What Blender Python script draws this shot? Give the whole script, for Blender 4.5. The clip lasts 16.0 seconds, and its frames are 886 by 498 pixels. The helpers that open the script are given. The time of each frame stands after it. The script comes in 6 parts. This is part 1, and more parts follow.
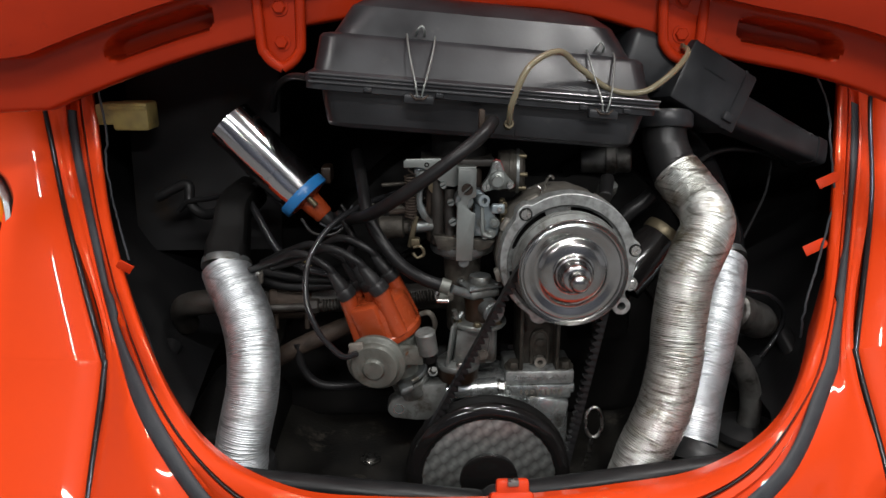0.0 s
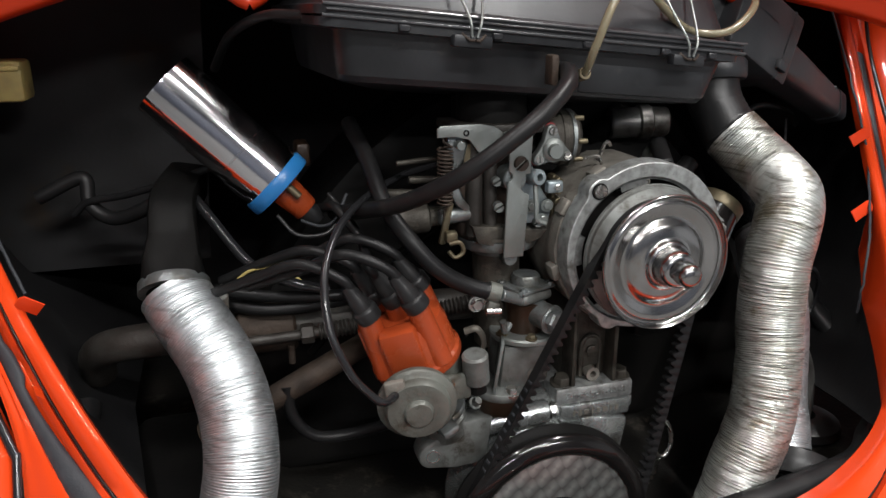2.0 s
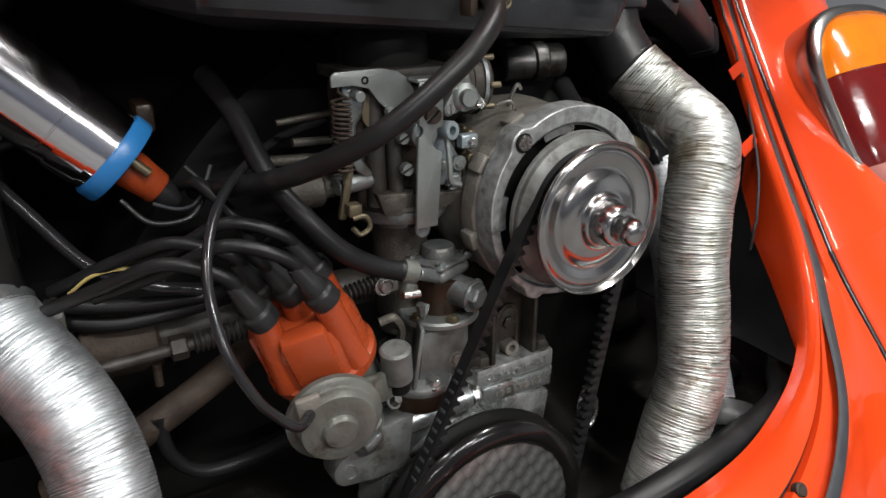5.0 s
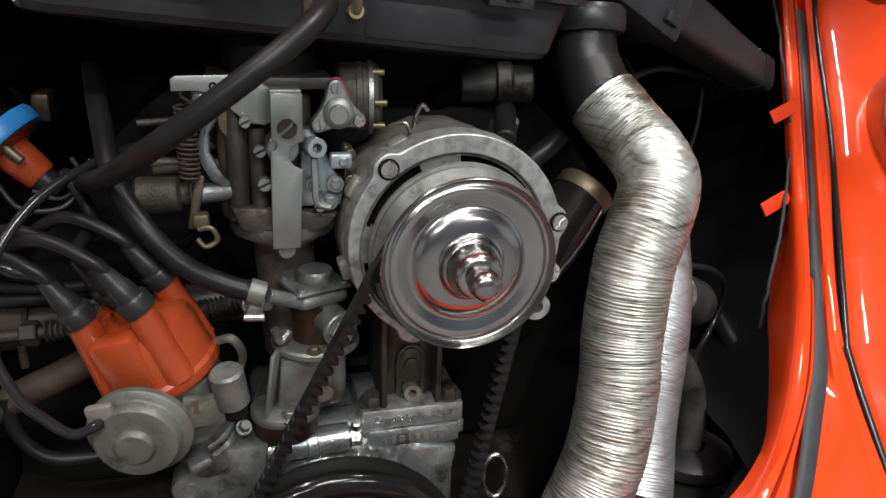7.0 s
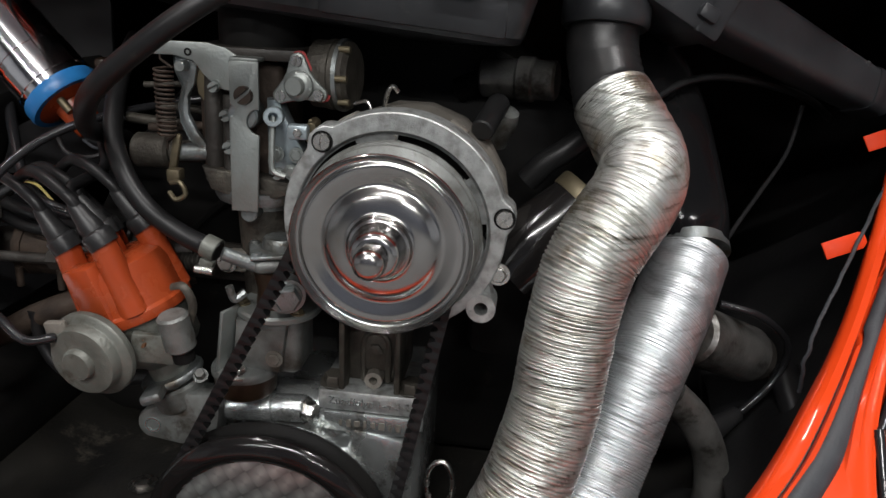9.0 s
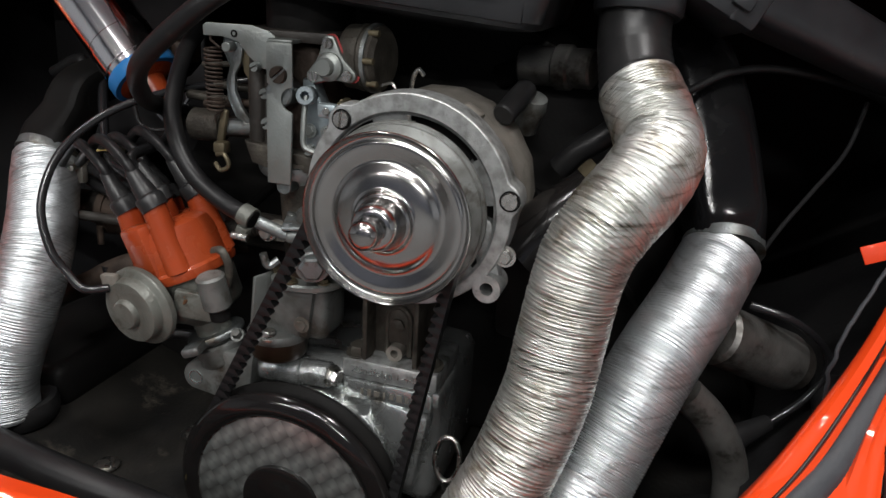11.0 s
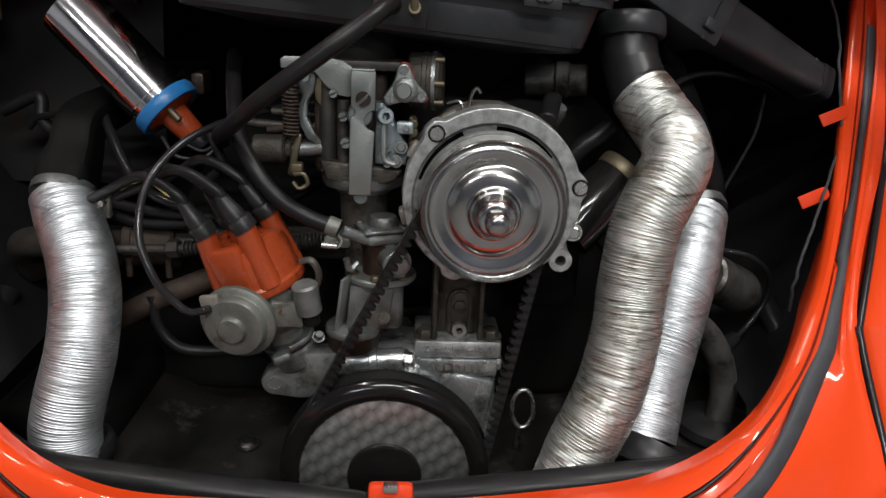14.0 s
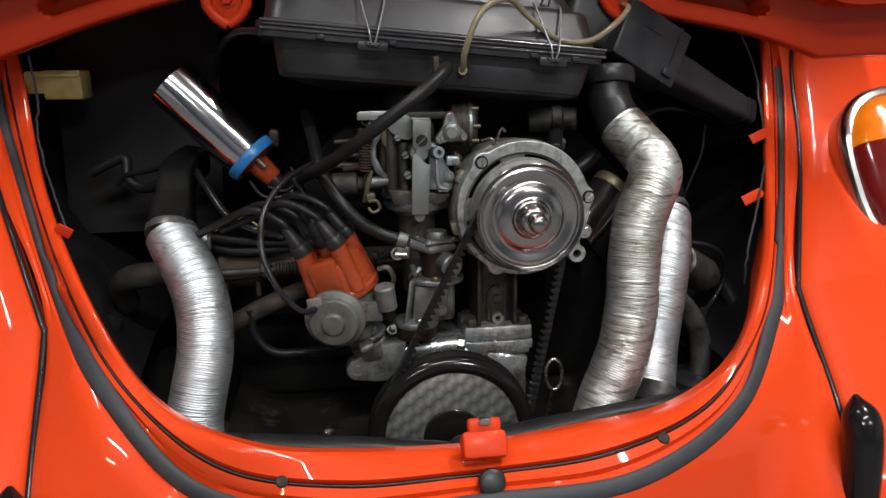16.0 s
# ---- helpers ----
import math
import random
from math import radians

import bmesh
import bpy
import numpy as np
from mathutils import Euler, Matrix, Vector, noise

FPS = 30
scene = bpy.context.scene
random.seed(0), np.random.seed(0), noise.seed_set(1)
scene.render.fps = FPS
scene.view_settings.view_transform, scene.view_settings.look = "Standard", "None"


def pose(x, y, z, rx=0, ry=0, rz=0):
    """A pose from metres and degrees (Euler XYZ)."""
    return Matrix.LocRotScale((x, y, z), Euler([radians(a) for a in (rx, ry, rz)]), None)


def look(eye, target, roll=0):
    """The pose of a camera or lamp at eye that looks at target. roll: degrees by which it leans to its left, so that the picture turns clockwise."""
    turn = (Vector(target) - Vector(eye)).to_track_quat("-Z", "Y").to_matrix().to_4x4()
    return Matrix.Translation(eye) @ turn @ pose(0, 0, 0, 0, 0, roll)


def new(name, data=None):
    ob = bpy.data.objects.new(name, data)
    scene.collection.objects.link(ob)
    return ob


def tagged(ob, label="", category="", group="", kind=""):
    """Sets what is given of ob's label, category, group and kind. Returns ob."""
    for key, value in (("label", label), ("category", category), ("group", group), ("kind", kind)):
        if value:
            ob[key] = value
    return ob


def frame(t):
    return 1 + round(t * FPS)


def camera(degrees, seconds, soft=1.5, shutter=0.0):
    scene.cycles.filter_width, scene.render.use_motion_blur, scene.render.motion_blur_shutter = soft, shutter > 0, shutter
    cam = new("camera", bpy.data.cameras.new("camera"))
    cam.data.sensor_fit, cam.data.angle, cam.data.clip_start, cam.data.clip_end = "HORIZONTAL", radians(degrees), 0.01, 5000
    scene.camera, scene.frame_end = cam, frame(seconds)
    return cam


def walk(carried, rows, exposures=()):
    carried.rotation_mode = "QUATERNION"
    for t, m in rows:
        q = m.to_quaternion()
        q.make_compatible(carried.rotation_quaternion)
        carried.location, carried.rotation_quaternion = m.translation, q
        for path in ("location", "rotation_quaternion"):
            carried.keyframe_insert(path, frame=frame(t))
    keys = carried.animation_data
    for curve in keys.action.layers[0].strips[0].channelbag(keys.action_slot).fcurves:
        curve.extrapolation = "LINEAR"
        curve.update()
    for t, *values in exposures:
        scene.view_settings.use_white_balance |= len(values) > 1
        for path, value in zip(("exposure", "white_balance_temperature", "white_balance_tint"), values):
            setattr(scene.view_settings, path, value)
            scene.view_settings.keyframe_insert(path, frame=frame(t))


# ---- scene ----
cam = camera(61.2, 16.0, 1.5)
PATH = [
    (0, (0.013, 0.005, 0.862), (0.069, 1.924, 0.302), -0.2),
    (0.5, (-0.034, 0.055, 0.854), (0.108, 1.967, 0.288), -0.2),
    (1, (-0.08, 0.11, 0.84), (0.16, 2.014, 0.275), -0.2),
    (1.5, (-0.123, 0.166, 0.829), (0.244, 2.045, 0.25), -0.3),
    (2, (-0.165, 0.225, 0.818), (0.379, 2.053, 0.213), -0.0),
    (2.5, (-0.192, 0.27, 0.806), (0.51, 2.036, 0.182), -0.1),
    (3, (-0.209, 0.306, 0.799), (0.628, 2.0, 0.144), -0.2),
    (5.5, (-0.169, 0.348, 0.799), (0.806, 1.936, 0.072), -0.1),
    (6, (-0.107, 0.331, 0.798), (0.75, 1.991, 0.085), 0.7),
    (6.5, (-0.036, 0.316, 0.797), (0.65, 2.057, 0.094), 1.4),
    (7, (0.035, 0.307, 0.796), (0.531, 2.115, 0.102), 1.9),
    (7.5, (0.095, 0.301, 0.794), (0.411, 2.153, 0.106), 2.0),
    (8, (0.154, 0.301, 0.788), (0.282, 2.177, 0.109), 2.2),
    (8.5, (0.204, 0.297, 0.774), (0.157, 2.191, 0.134), 2.4),
    (9, (0.246, 0.3, 0.771), (0.039, 2.182, 0.129), 3.0),
    (11.5, (0.328, 0.3, 0.766), (-0.226, 2.103, 0.101), 3.1),
    (12, (0.315, 0.276, 0.764), (-0.165, 2.101, 0.1), 3.0),
    (12.5, (0.287, 0.248, 0.762), (-0.088, 2.099, 0.104), 2.8),
    (13, (0.234, 0.218, 0.764), (0.009, 2.095, 0.11), 2.5),
    (13.5, (0.177, 0.193, 0.768), (0.088, 2.086, 0.128), 2.2),
    (14, (0.105, 0.168, 0.777), (0.178, 2.068, 0.156), 2.1),
    (14.5, (0.044, 0.143, 0.787), (0.243, 2.04, 0.185), 1.9),
    (15, (0.001, 0.103, 0.79), (0.272, 2.003, 0.228), 1.2),
    (15.5, (-0.02, 0.054, 0.787), (0.268, 1.964, 0.268), 0.3),
    (16, (-0.026, -0.009, 0.779), (0.24, 1.915, 0.303), -0.7),
]
walk(cam, [(t, look(eye, target, roll)) for t, eye, target, roll in PATH],
     [(0.0, -0.10), (1.5, 0.12), (2.5, 0.31), (7.0, 0.30), (9.0, 0.03), (12.5, 0.01), (14.5, -0.13), (16.0, -0.08)])


# ---- light ----
world = bpy.data.worlds.new("workshop_air")
scene.world = world
world.use_nodes = True
world.node_tree.nodes["Background"].inputs[0].default_value = (0.75, 0.82, 1.0, 1)
world.node_tree.nodes["Background"].inputs[1].default_value = 0.05


def strip_light(x, y, z, length, width, power, turn=0.0):
    data = bpy.data.lights.new("strip_light", "AREA")
    data.shape, data.size, data.size_y, data.energy = "RECTANGLE", length, width, power
    data.color = (1.0, 0.985, 0.97)
    ob = new("strip_light", data)
    ob.matrix_world = pose(x, y, z, 0, 0, turn)
    return ob


LAMPS = [(-0.75, 0.50, 90, 27.0), (0.95, 0.50, 90, 60.0), (0.1, -1.35, 0, 72.0), (-1.5, -3.3, 0, 70.0), (1.5, -3.3, 0, 112.0)]
for lx, ly, turn, power in LAMPS:
    strip_light(lx, ly, 2.62, 1.2, 0.07, power, turn)


# ---- materials ----
def mat(name, base, rough=0.5, metal=0.0, base2=None, scale=30.0, amount=0.5, bump=0.1, bscale=400.0,
        rvar=0.15, coat=0.0, grime=None, gscale=12.0, glevel=0.6, trans=0.0, ior=1.45, spec=0.5):
    """A surface with coarse mottling, fine relief, uneven gloss and, where given, grime in patches."""
    m = bpy.data.materials.new(name)
    m.use_nodes = True
    nt = m.node_tree
    n, l = nt.nodes, nt.links
    b = n["Principled BSDF"]
    co = n.new("ShaderNodeTexCoord")
    big = n.new("ShaderNodeTexNoise")
    big.inputs["Scale"].default_value, big.inputs["Detail"].default_value = scale, 6
    fine = n.new("ShaderNodeTexNoise")
    fine.inputs["Scale"].default_value, fine.inputs["Detail"].default_value = bscale, 4
    for t in (big, fine):
        l.new(co.outputs["Object"], t.inputs["Vector"])
    mix = n.new("ShaderNodeMix")
    mix.data_type = "RGBA"
    mix.inputs["A"].default_value = (*base, 1)
    mix.inputs["B"].default_value = (*(base2 or [c * 0.7 for c in base]), 1)
    ramp = n.new("ShaderNodeMapRange")
    ramp.inputs["From Min"].default_value, ramp.inputs["From Max"].default_value = 0.38, 0.68
    ramp.inputs["To Max"].default_value = amount
    l.new(big.outputs["Fac"], ramp.inputs["Value"])
    l.new(ramp.outputs["Result"], mix.inputs["Factor"])
    colour = mix.outputs["Result"]
    if grime:
        g = n.new("ShaderNodeTexNoise")
        g.inputs["Scale"].default_value, g.inputs["Detail"].default_value, g.inputs["Roughness"].default_value = gscale, 8, 0.7
        l.new(co.outputs["Object"], g.inputs["Vector"])
        gr = n.new("ShaderNodeMapRange")
        gr.inputs["From Min"].default_value, gr.inputs["From Max"].default_value = glevel, glevel + 0.12
        l.new(g.outputs["Fac"], gr.inputs["Value"])
        m2 = n.new("ShaderNodeMix")
        m2.data_type = "RGBA"
        m2.inputs["B"].default_value = (*grime, 1)
        l.new(gr.outputs["Result"], m2.inputs["Factor"])
        l.new(colour, m2.inputs["A"])
        colour = m2.outputs["Result"]
    l.new(colour, b.inputs["Base Color"])
    rr = n.new("ShaderNodeMapRange")
    rr.inputs["To Min"].default_value, rr.inputs["To Max"].default_value = max(0.02, rough - rvar), min(1, rough + rvar)
    l.new(big.outputs["Fac"], rr.inputs["Value"])
    l.new(rr.outputs["Result"], b.inputs["Roughness"])
    b.inputs["Metallic"].default_value = metal
    b.inputs["Coat Weight"].default_value = coat
    b.inputs["Coat Roughness"].default_value = 0.035
    b.inputs["Transmission Weight"].default_value = trans
    b.inputs["IOR"].default_value = ior
    b.inputs["Specular IOR Level"].default_value = spec
    if bump:
        bp = n.new("ShaderNodeBump")
        bp.inputs["Strength"].default_value, bp.inputs["Distance"].default_value = bump, 0.001
        l.new(fine.outputs["Fac"], bp.inputs["Height"])
        l.new(bp.outputs["Normal"], b.inputs["Normal"])
    return m


def engine_turned(name):
    """Swirl-brushed steel: rows of round spots that overlap, each with its sheen painted into the colour."""
    m = bpy.data.materials.new(name)
    m.use_nodes = True
    nt = m.node_tree
    n, l = nt.nodes, nt.links
    b = n["Principled BSDF"]
    co = n.new("ShaderNodeTexCoord")
    mp = n.new("ShaderNodeMapping")
    mp.inputs["Rotation"].default_value = (0, 0.6, 0)
    mp.inputs["Scale"].default_value = (72, 0.01, 72)
    v = n.new("ShaderNodeTexVoronoi")
    v.inputs["Randomness"].default_value = 0.08
    v.inputs["Scale"].default_value = 1.0
    no = n.new("ShaderNodeTexNoise")
    no.inputs["Scale"].default_value = 30
    l.new(co.outputs["Object"], mp.inputs["Vector"])
    l.new(mp.outputs["Vector"], v.inputs["Vector"])
    l.new(co.outputs["Object"], no.inputs["Vector"])
    away = n.new("ShaderNodeVectorMath")
    away.operation = "SUBTRACT"
    l.new(mp.outputs["Vector"], away.inputs[0])
    l.new(v.outputs["Position"], away.inputs[1])
    split = n.new("ShaderNodeSeparateXYZ")
    l.new(away.outputs["Vector"], split.inputs[0])
    turn = n.new("ShaderNodeMath")
    turn.operation = "ARCTAN2"
    l.new(split.outputs["Z"], turn.inputs[0])
    l.new(split.outputs["X"], turn.inputs[1])
    # two bright lobes a spot: the brushed glint, drawn as base colour
    twice = n.new("ShaderNodeMath")
    twice.operation, twice.inputs[1].default_value, twice.inputs[2].default_value = "MULTIPLY_ADD", 2.0, 0.9
    l.new(turn.outputs[0], twice.inputs[0])
    bow = n.new("ShaderNodeMath")
    bow.operation = "SINE"
    l.new(twice.outputs[0], bow.inputs[0])
    lift = n.new("ShaderNodeMath")
    lift.operation, lift.inputs[1].default_value = "MULTIPLY_ADD", 0.14
    l.new(bow.outputs[0], lift.inputs[0])
    fall = n.new("ShaderNodeMath")
    fall.operation, fall.inputs[1].default_value, fall.inputs[2].default_value = "MULTIPLY_ADD", -0.75, 0.82
    l.new(v.outputs["Distance"], fall.inputs[0])
    l.new(fall.outputs[0], lift.inputs[2])
    r = n.new("ShaderNodeValToRGB")
    r.color_ramp.elements[0].color, r.color_ramp.elements[0].position = (0.10, 0.105, 0.10, 1), 0.12
    r.color_ramp.elements[1].color, r.color_ramp.elements[1].position = (0.46, 0.49, 0.475, 1), 0.80
    l.new(lift.outputs[0], r.inputs["Fac"])
    l.new(r.outputs["Color"], b.inputs["Base Color"])
    rr = n.new("ShaderNodeMapRange")
    rr.inputs["To Min"].default_value, rr.inputs["To Max"].default_value = 0.26, 0.55
    l.new(no.outputs["Fac"], rr.inputs["Value"])
    l.new(rr.outputs["Result"], b.inputs["Roughness"])
    b.inputs["Metallic"].default_value = 0.9
    return m


PAINT = mat("red_paint", (0.60, 0.047, 0.007), 0.45, base2=(0.56, 0.042, 0.006), scale=6, bump=0.012, bscale=900, rvar=0.06, coat=0.7, spec=0.1)
PAINT_WORN = mat("red_paint_worn", (0.56, 0.040, 0.008), 0.45, base2=(0.46, 0.032, 0.008), scale=25, bump=0.06, coat=0.15, spec=0.15,
                 grime=(0.16, 0.03, 0.018), gscale=30, glevel=0.62)
# body red with the open lid's underside shade mixed into the colour
LID_PAINT_SHADED = mat("lid_red_paint_shaded", (0.38, 0.026, 0.005), 0.38, base2=(0.30, 0.019, 0.004), scale=14, bump=0.05, coat=0.3, spec=0.1,
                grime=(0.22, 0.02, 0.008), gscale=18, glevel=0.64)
RUBBER = mat("black_rubber", (0.011, 0.011, 0.0115), 0.38, base2=(0.021, 0.0205, 0.020), scale=60, bump=0.12, bscale=700, spec=0.4, rvar=0.12,
             grime=(0.036, 0.033, 0.029), gscale=30, glevel=0.66)
HOSE = mat("black_hose", (0.008, 0.008, 0.0085), 0.38, base2=(0.015, 0.0148, 0.0145), scale=50, bump=0.1, bscale=600, spec=0.25, rvar=0.1,
           grime=(0.028, 0.025, 0.021), gscale=28, glevel=0.64)
GLOSSY = mat("gloss_black_tube", (0.012, 0.012, 0.013), 0.22, bump=0.03)
SEAL_GREY = mat("seal_rubber", (0.022, 0.024, 0.028), 0.6, base2=(0.040, 0.043, 0.048), scale=80, bump=0.3, bscale=500)
PLASTIC = mat("black_plastic", (0.012, 0.0126, 0.014), 0.37, base2=(0.032, 0.0335, 0.0365), scale=18, amount=0.7, bump=0.10, bscale=260,
              rvar=0.2, grime=(0.055, 0.053, 0.050), gscale=16, glevel=0.62, spec=0.40)
BLACK_TIN = mat("black_enamel_tin", (0.006, 0.0059, 0.0058), 0.5, base2=(0.009, 0.0085, 0.008), scale=18, amount=0.8, bump=0.25, bscale=300,
                grime=(0.020, 0.018, 0.015), gscale=34, glevel=0.65, spec=0.08)
FLOOR_TIN = mat("dusty_floor_tin", (0.009, 0.0088, 0.0085), 0.5, base2=(0.020, 0.0185, 0.016), scale=14, amount=0.9, bump=0.4, bscale=240,
                grime=(0.055, 0.049, 0.040), gscale=20, glevel=0.56, spec=0.12)
GLOSS_BLACK = mat("gloss_black_enamel", (0.006, 0.0056, 0.0056), 0.13, base2=(0.010, 0.0085, 0.008), bump=0.12, bscale=180, coat=0.2, spec=0.3,
                  grime=(0.07, 0.03, 0.02), gscale=70, glevel=0.68)
LINING = mat("tar_board", (0.011, 0.011, 0.0118), 0.7, base2=(0.020, 0.0195, 0.0195), scale=12, amount=0.8, bump=0.5, bscale=160, spec=0.1)
LINING_GREY = mat("dull_grey_board", (0.017, 0.017, 0.0178), 0.75, base2=(0.010, 0.0097, 0.0097), scale=9, amount=0.9, bump=0.2, bscale=200,
                  grime=(0.018, 0.012, 0.007), gscale=9, glevel=0.58, spec=0.25)
CHROME = mat("chrome", (0.50, 0.505, 0.50), 0.23, 1.0, base2=(0.36, 0.34, 0.315), scale=22, amount=0.6, bump=0.02, bscale=300, rvar=0.05,
             grime=(0.34, 0.28, 0.21), gscale=60, glevel=0.66)
PULLEY_CHROME = mat("worn_pulley_chrome", (0.38, 0.375, 0.37), 0.18, 1.0, base2=(0.24, 0.222, 0.20), scale=26, amount=0.6, bump=0.02, bscale=300, rvar=0.07,
                    grime=(0.26, 0.21, 0.155), gscale=55, glevel=0.63)
COIL_CHROME = mat("coil_chrome", (0.70, 0.69, 0.70), 0.12, 1.0, base2=(0.60, 0.56, 0.55), scale=20, bump=0.02, rvar=0.06)
CAST = mat("cast_alloy", (0.44, 0.455, 0.45), 0.40, 0.75, base2=(0.20, 0.205, 0.195), scale=130, amount=0.9, bump=0.35, bscale=1400,
           grime=(0.13, 0.125, 0.11), gscale=60, glevel=0.57)
CAST_BRIGHT = mat("painted_alloy", (0.56, 0.585, 0.58), 0.25, 0.85, base2=(0.30, 0.31, 0.30), scale=45, amount=0.7, bump=0.6, bscale=260,
                  grime=(0.11, 0.10, 0.085), gscale=45, glevel=0.57)
CAST_DULL = mat("dusty_alloy", (0.22, 0.205, 0.18), 0.6, 0.5, base2=(0.13, 0.118, 0.10), scale=50, amount=0.9, bump=0.6, bscale=420,
                grime=(0.07, 0.055, 0.042), gscale=30, glevel=0.6)
ZINC = mat("carburettor_zinc", (0.24, 0.262, 0.265), 0.38, 0.75, base2=(0.085, 0.082, 0.070), scale=55, amount=0.9, bump=0.5, bscale=500,
           grime=(0.07, 0.055, 0.035), gscale=60, glevel=0.56)
ZINC_PALE = mat("pale_zinc_plate", (0.26, 0.28, 0.27), 0.42, 0.75, base2=(0.14, 0.142, 0.128), scale=40, bump=0.25, bscale=500,
                grime=(0.25, 0.22, 0.17), gscale=60, glevel=0.66)
STEEL = mat("steel_bolt", (0.55, 0.54, 0.52), 0.28, 1.0, base2=(0.35, 0.32, 0.28), scale=120, bump=0.1)
BRASS = mat("yellowed_brass", (0.14, 0.118, 0.075), 0.45, 0.7, base2=(0.07, 0.055, 0.036), scale=90, bump=0.2)
RUST = mat("rusty_steel", (0.045, 0.031, 0.022), 0.7, 0.3, base2=(0.018, 0.012, 0.009), scale=60, amount=0.9, bump=0.6, bscale=400)
PIPE_GREY = mat("sooty_pipe", (0.042, 0.039, 0.035), 0.5, 0.3, base2=(0.017, 0.013, 0.010), scale=35, amount=0.9, bump=0.5, bscale=300)


def foil(name, bright, dull, streak, dirt, rough):
    """Hose foil: streaks run round with the folds, with scuffs and tarnish between them."""
    m = mat(name, bright, rough, 1.0, base2=dull, scale=40, amount=0.7, bump=0.3, bscale=260, rvar=0.1, grime=dirt, gscale=26, glevel=0.53)
    n, l = m.node_tree.nodes, m.node_tree.links
    b = n["Principled BSDF"]
    co = n["Texture Coordinate"]
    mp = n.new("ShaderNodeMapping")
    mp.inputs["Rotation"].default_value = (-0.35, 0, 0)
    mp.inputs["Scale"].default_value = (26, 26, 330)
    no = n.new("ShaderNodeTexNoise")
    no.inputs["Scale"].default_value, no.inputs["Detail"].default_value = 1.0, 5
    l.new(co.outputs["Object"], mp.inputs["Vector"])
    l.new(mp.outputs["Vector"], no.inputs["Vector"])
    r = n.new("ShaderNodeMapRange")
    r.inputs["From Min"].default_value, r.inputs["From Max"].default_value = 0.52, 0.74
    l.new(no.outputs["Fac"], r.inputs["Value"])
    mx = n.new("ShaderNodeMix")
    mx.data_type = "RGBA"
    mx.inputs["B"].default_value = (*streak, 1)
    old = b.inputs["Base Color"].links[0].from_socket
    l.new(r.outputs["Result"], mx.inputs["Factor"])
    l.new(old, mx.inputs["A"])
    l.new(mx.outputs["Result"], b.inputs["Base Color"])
    return m


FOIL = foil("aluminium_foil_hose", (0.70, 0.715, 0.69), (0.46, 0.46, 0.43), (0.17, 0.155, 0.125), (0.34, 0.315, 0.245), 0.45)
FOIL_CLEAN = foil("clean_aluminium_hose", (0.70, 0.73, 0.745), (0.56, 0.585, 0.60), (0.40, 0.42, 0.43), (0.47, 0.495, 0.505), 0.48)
ORANGE = mat("orange_bakelite", (0.27, 0.041, 0.011), 0.27, base2=(0.21, 0.040, 0.012), scale=40, bump=0.08, bscale=500,
             grime=(0.24, 0.075, 0.035), gscale=50, glevel=0.64)
GREY_PAINT = mat("grey_green_casting", (0.115, 0.120, 0.106), 0.42, 0.25, base2=(0.058, 0.058, 0.050), scale=42, amount=0.9, bump=0.45, bscale=420,
                 grime=(0.034, 0.026, 0.017), gscale=30, glevel=0.57)
BLUE = mat("blue_plastic", (0.020, 0.150, 0.38), 0.32, base2=(0.016, 0.11, 0.29), scale=60, bump=0.05)
YELLOW = mat("aged_yellow_plastic", (0.42, 0.33, 0.11), 0.5, base2=(0.28, 0.22, 0.09), scale=60, amount=0.8, bump=0.15,
             grime=(0.10, 0.08, 0.05), gscale=50, glevel=0.62)
AMBER = mat("amber_lens", (0.62, 0.15, 0.005), 0.14, base2=(0.42, 0.085, 0.004), scale=30, bump=0.25, bscale=160, coat=0.6)
RED_LENS = mat("red_lens", (0.11, 0.005, 0.004), 0.12, base2=(0.07, 0.003, 0.003), scale=30, bump=0.2, bscale=160, coat=0.6)
CLEAR_LENS = mat("clear_lens", (0.42, 0.20, 0.17), 0.12, base2=(0.3, 0.12, 0.10), scale=30, bump=0.2, bscale=160, coat=0.6)
TUBE = mat("yellowed_clear_tube", (0.34, 0.30, 0.20), 0.18, base2=(0.24, 0.20, 0.12), scale=40, bump=0.05, trans=0.55)
BROWN = mat("brown_bakelite", (0.11, 0.050, 0.024), 0.45, base2=(0.06, 0.03, 0.015), scale=50, bump=0.15)
DUCT = mat("black_duct_enamel", (0.005, 0.005, 0.0055), 0.13, base2=(0.008, 0.008, 0.008), scale=30, bump=0.05, bscale=200, spec=0.25)
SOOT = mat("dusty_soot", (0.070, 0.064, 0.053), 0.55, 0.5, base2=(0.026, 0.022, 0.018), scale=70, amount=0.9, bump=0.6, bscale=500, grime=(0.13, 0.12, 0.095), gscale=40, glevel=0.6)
RIM_GLINT = mat("rim_glint_black_plastic", (0.05, 0.051, 0.054), 0.22, base2=(0.03, 0.03, 0.032), scale=40, bump=0.05, spec=0.6)
GREY_CAST = mat("oily_grey_casting", (0.14, 0.147, 0.141), 0.40, 0.35, base2=(0.062, 0.061, 0.055), scale=60, amount=0.9, bump=0.35, bscale=900,
                grime=(0.030, 0.023, 0.016), gscale=34, glevel=0.53)
HEATER_PIPE = mat("dark_stained_steel", (0.19, 0.187, 0.178), 0.36, 0.7, base2=(0.035, 0.032, 0.028), scale=30, amount=0.9, bump=0.3, bscale=500,
                  grime=(0.022, 0.018, 0.014), gscale=30, glevel=0.55)
BROWN_RUST = mat("brown_varnished_oil", (0.026, 0.015, 0.009), 0.35, 0.2, base2=(0.018, 0.010, 0.006), scale=40, bump=0.2)
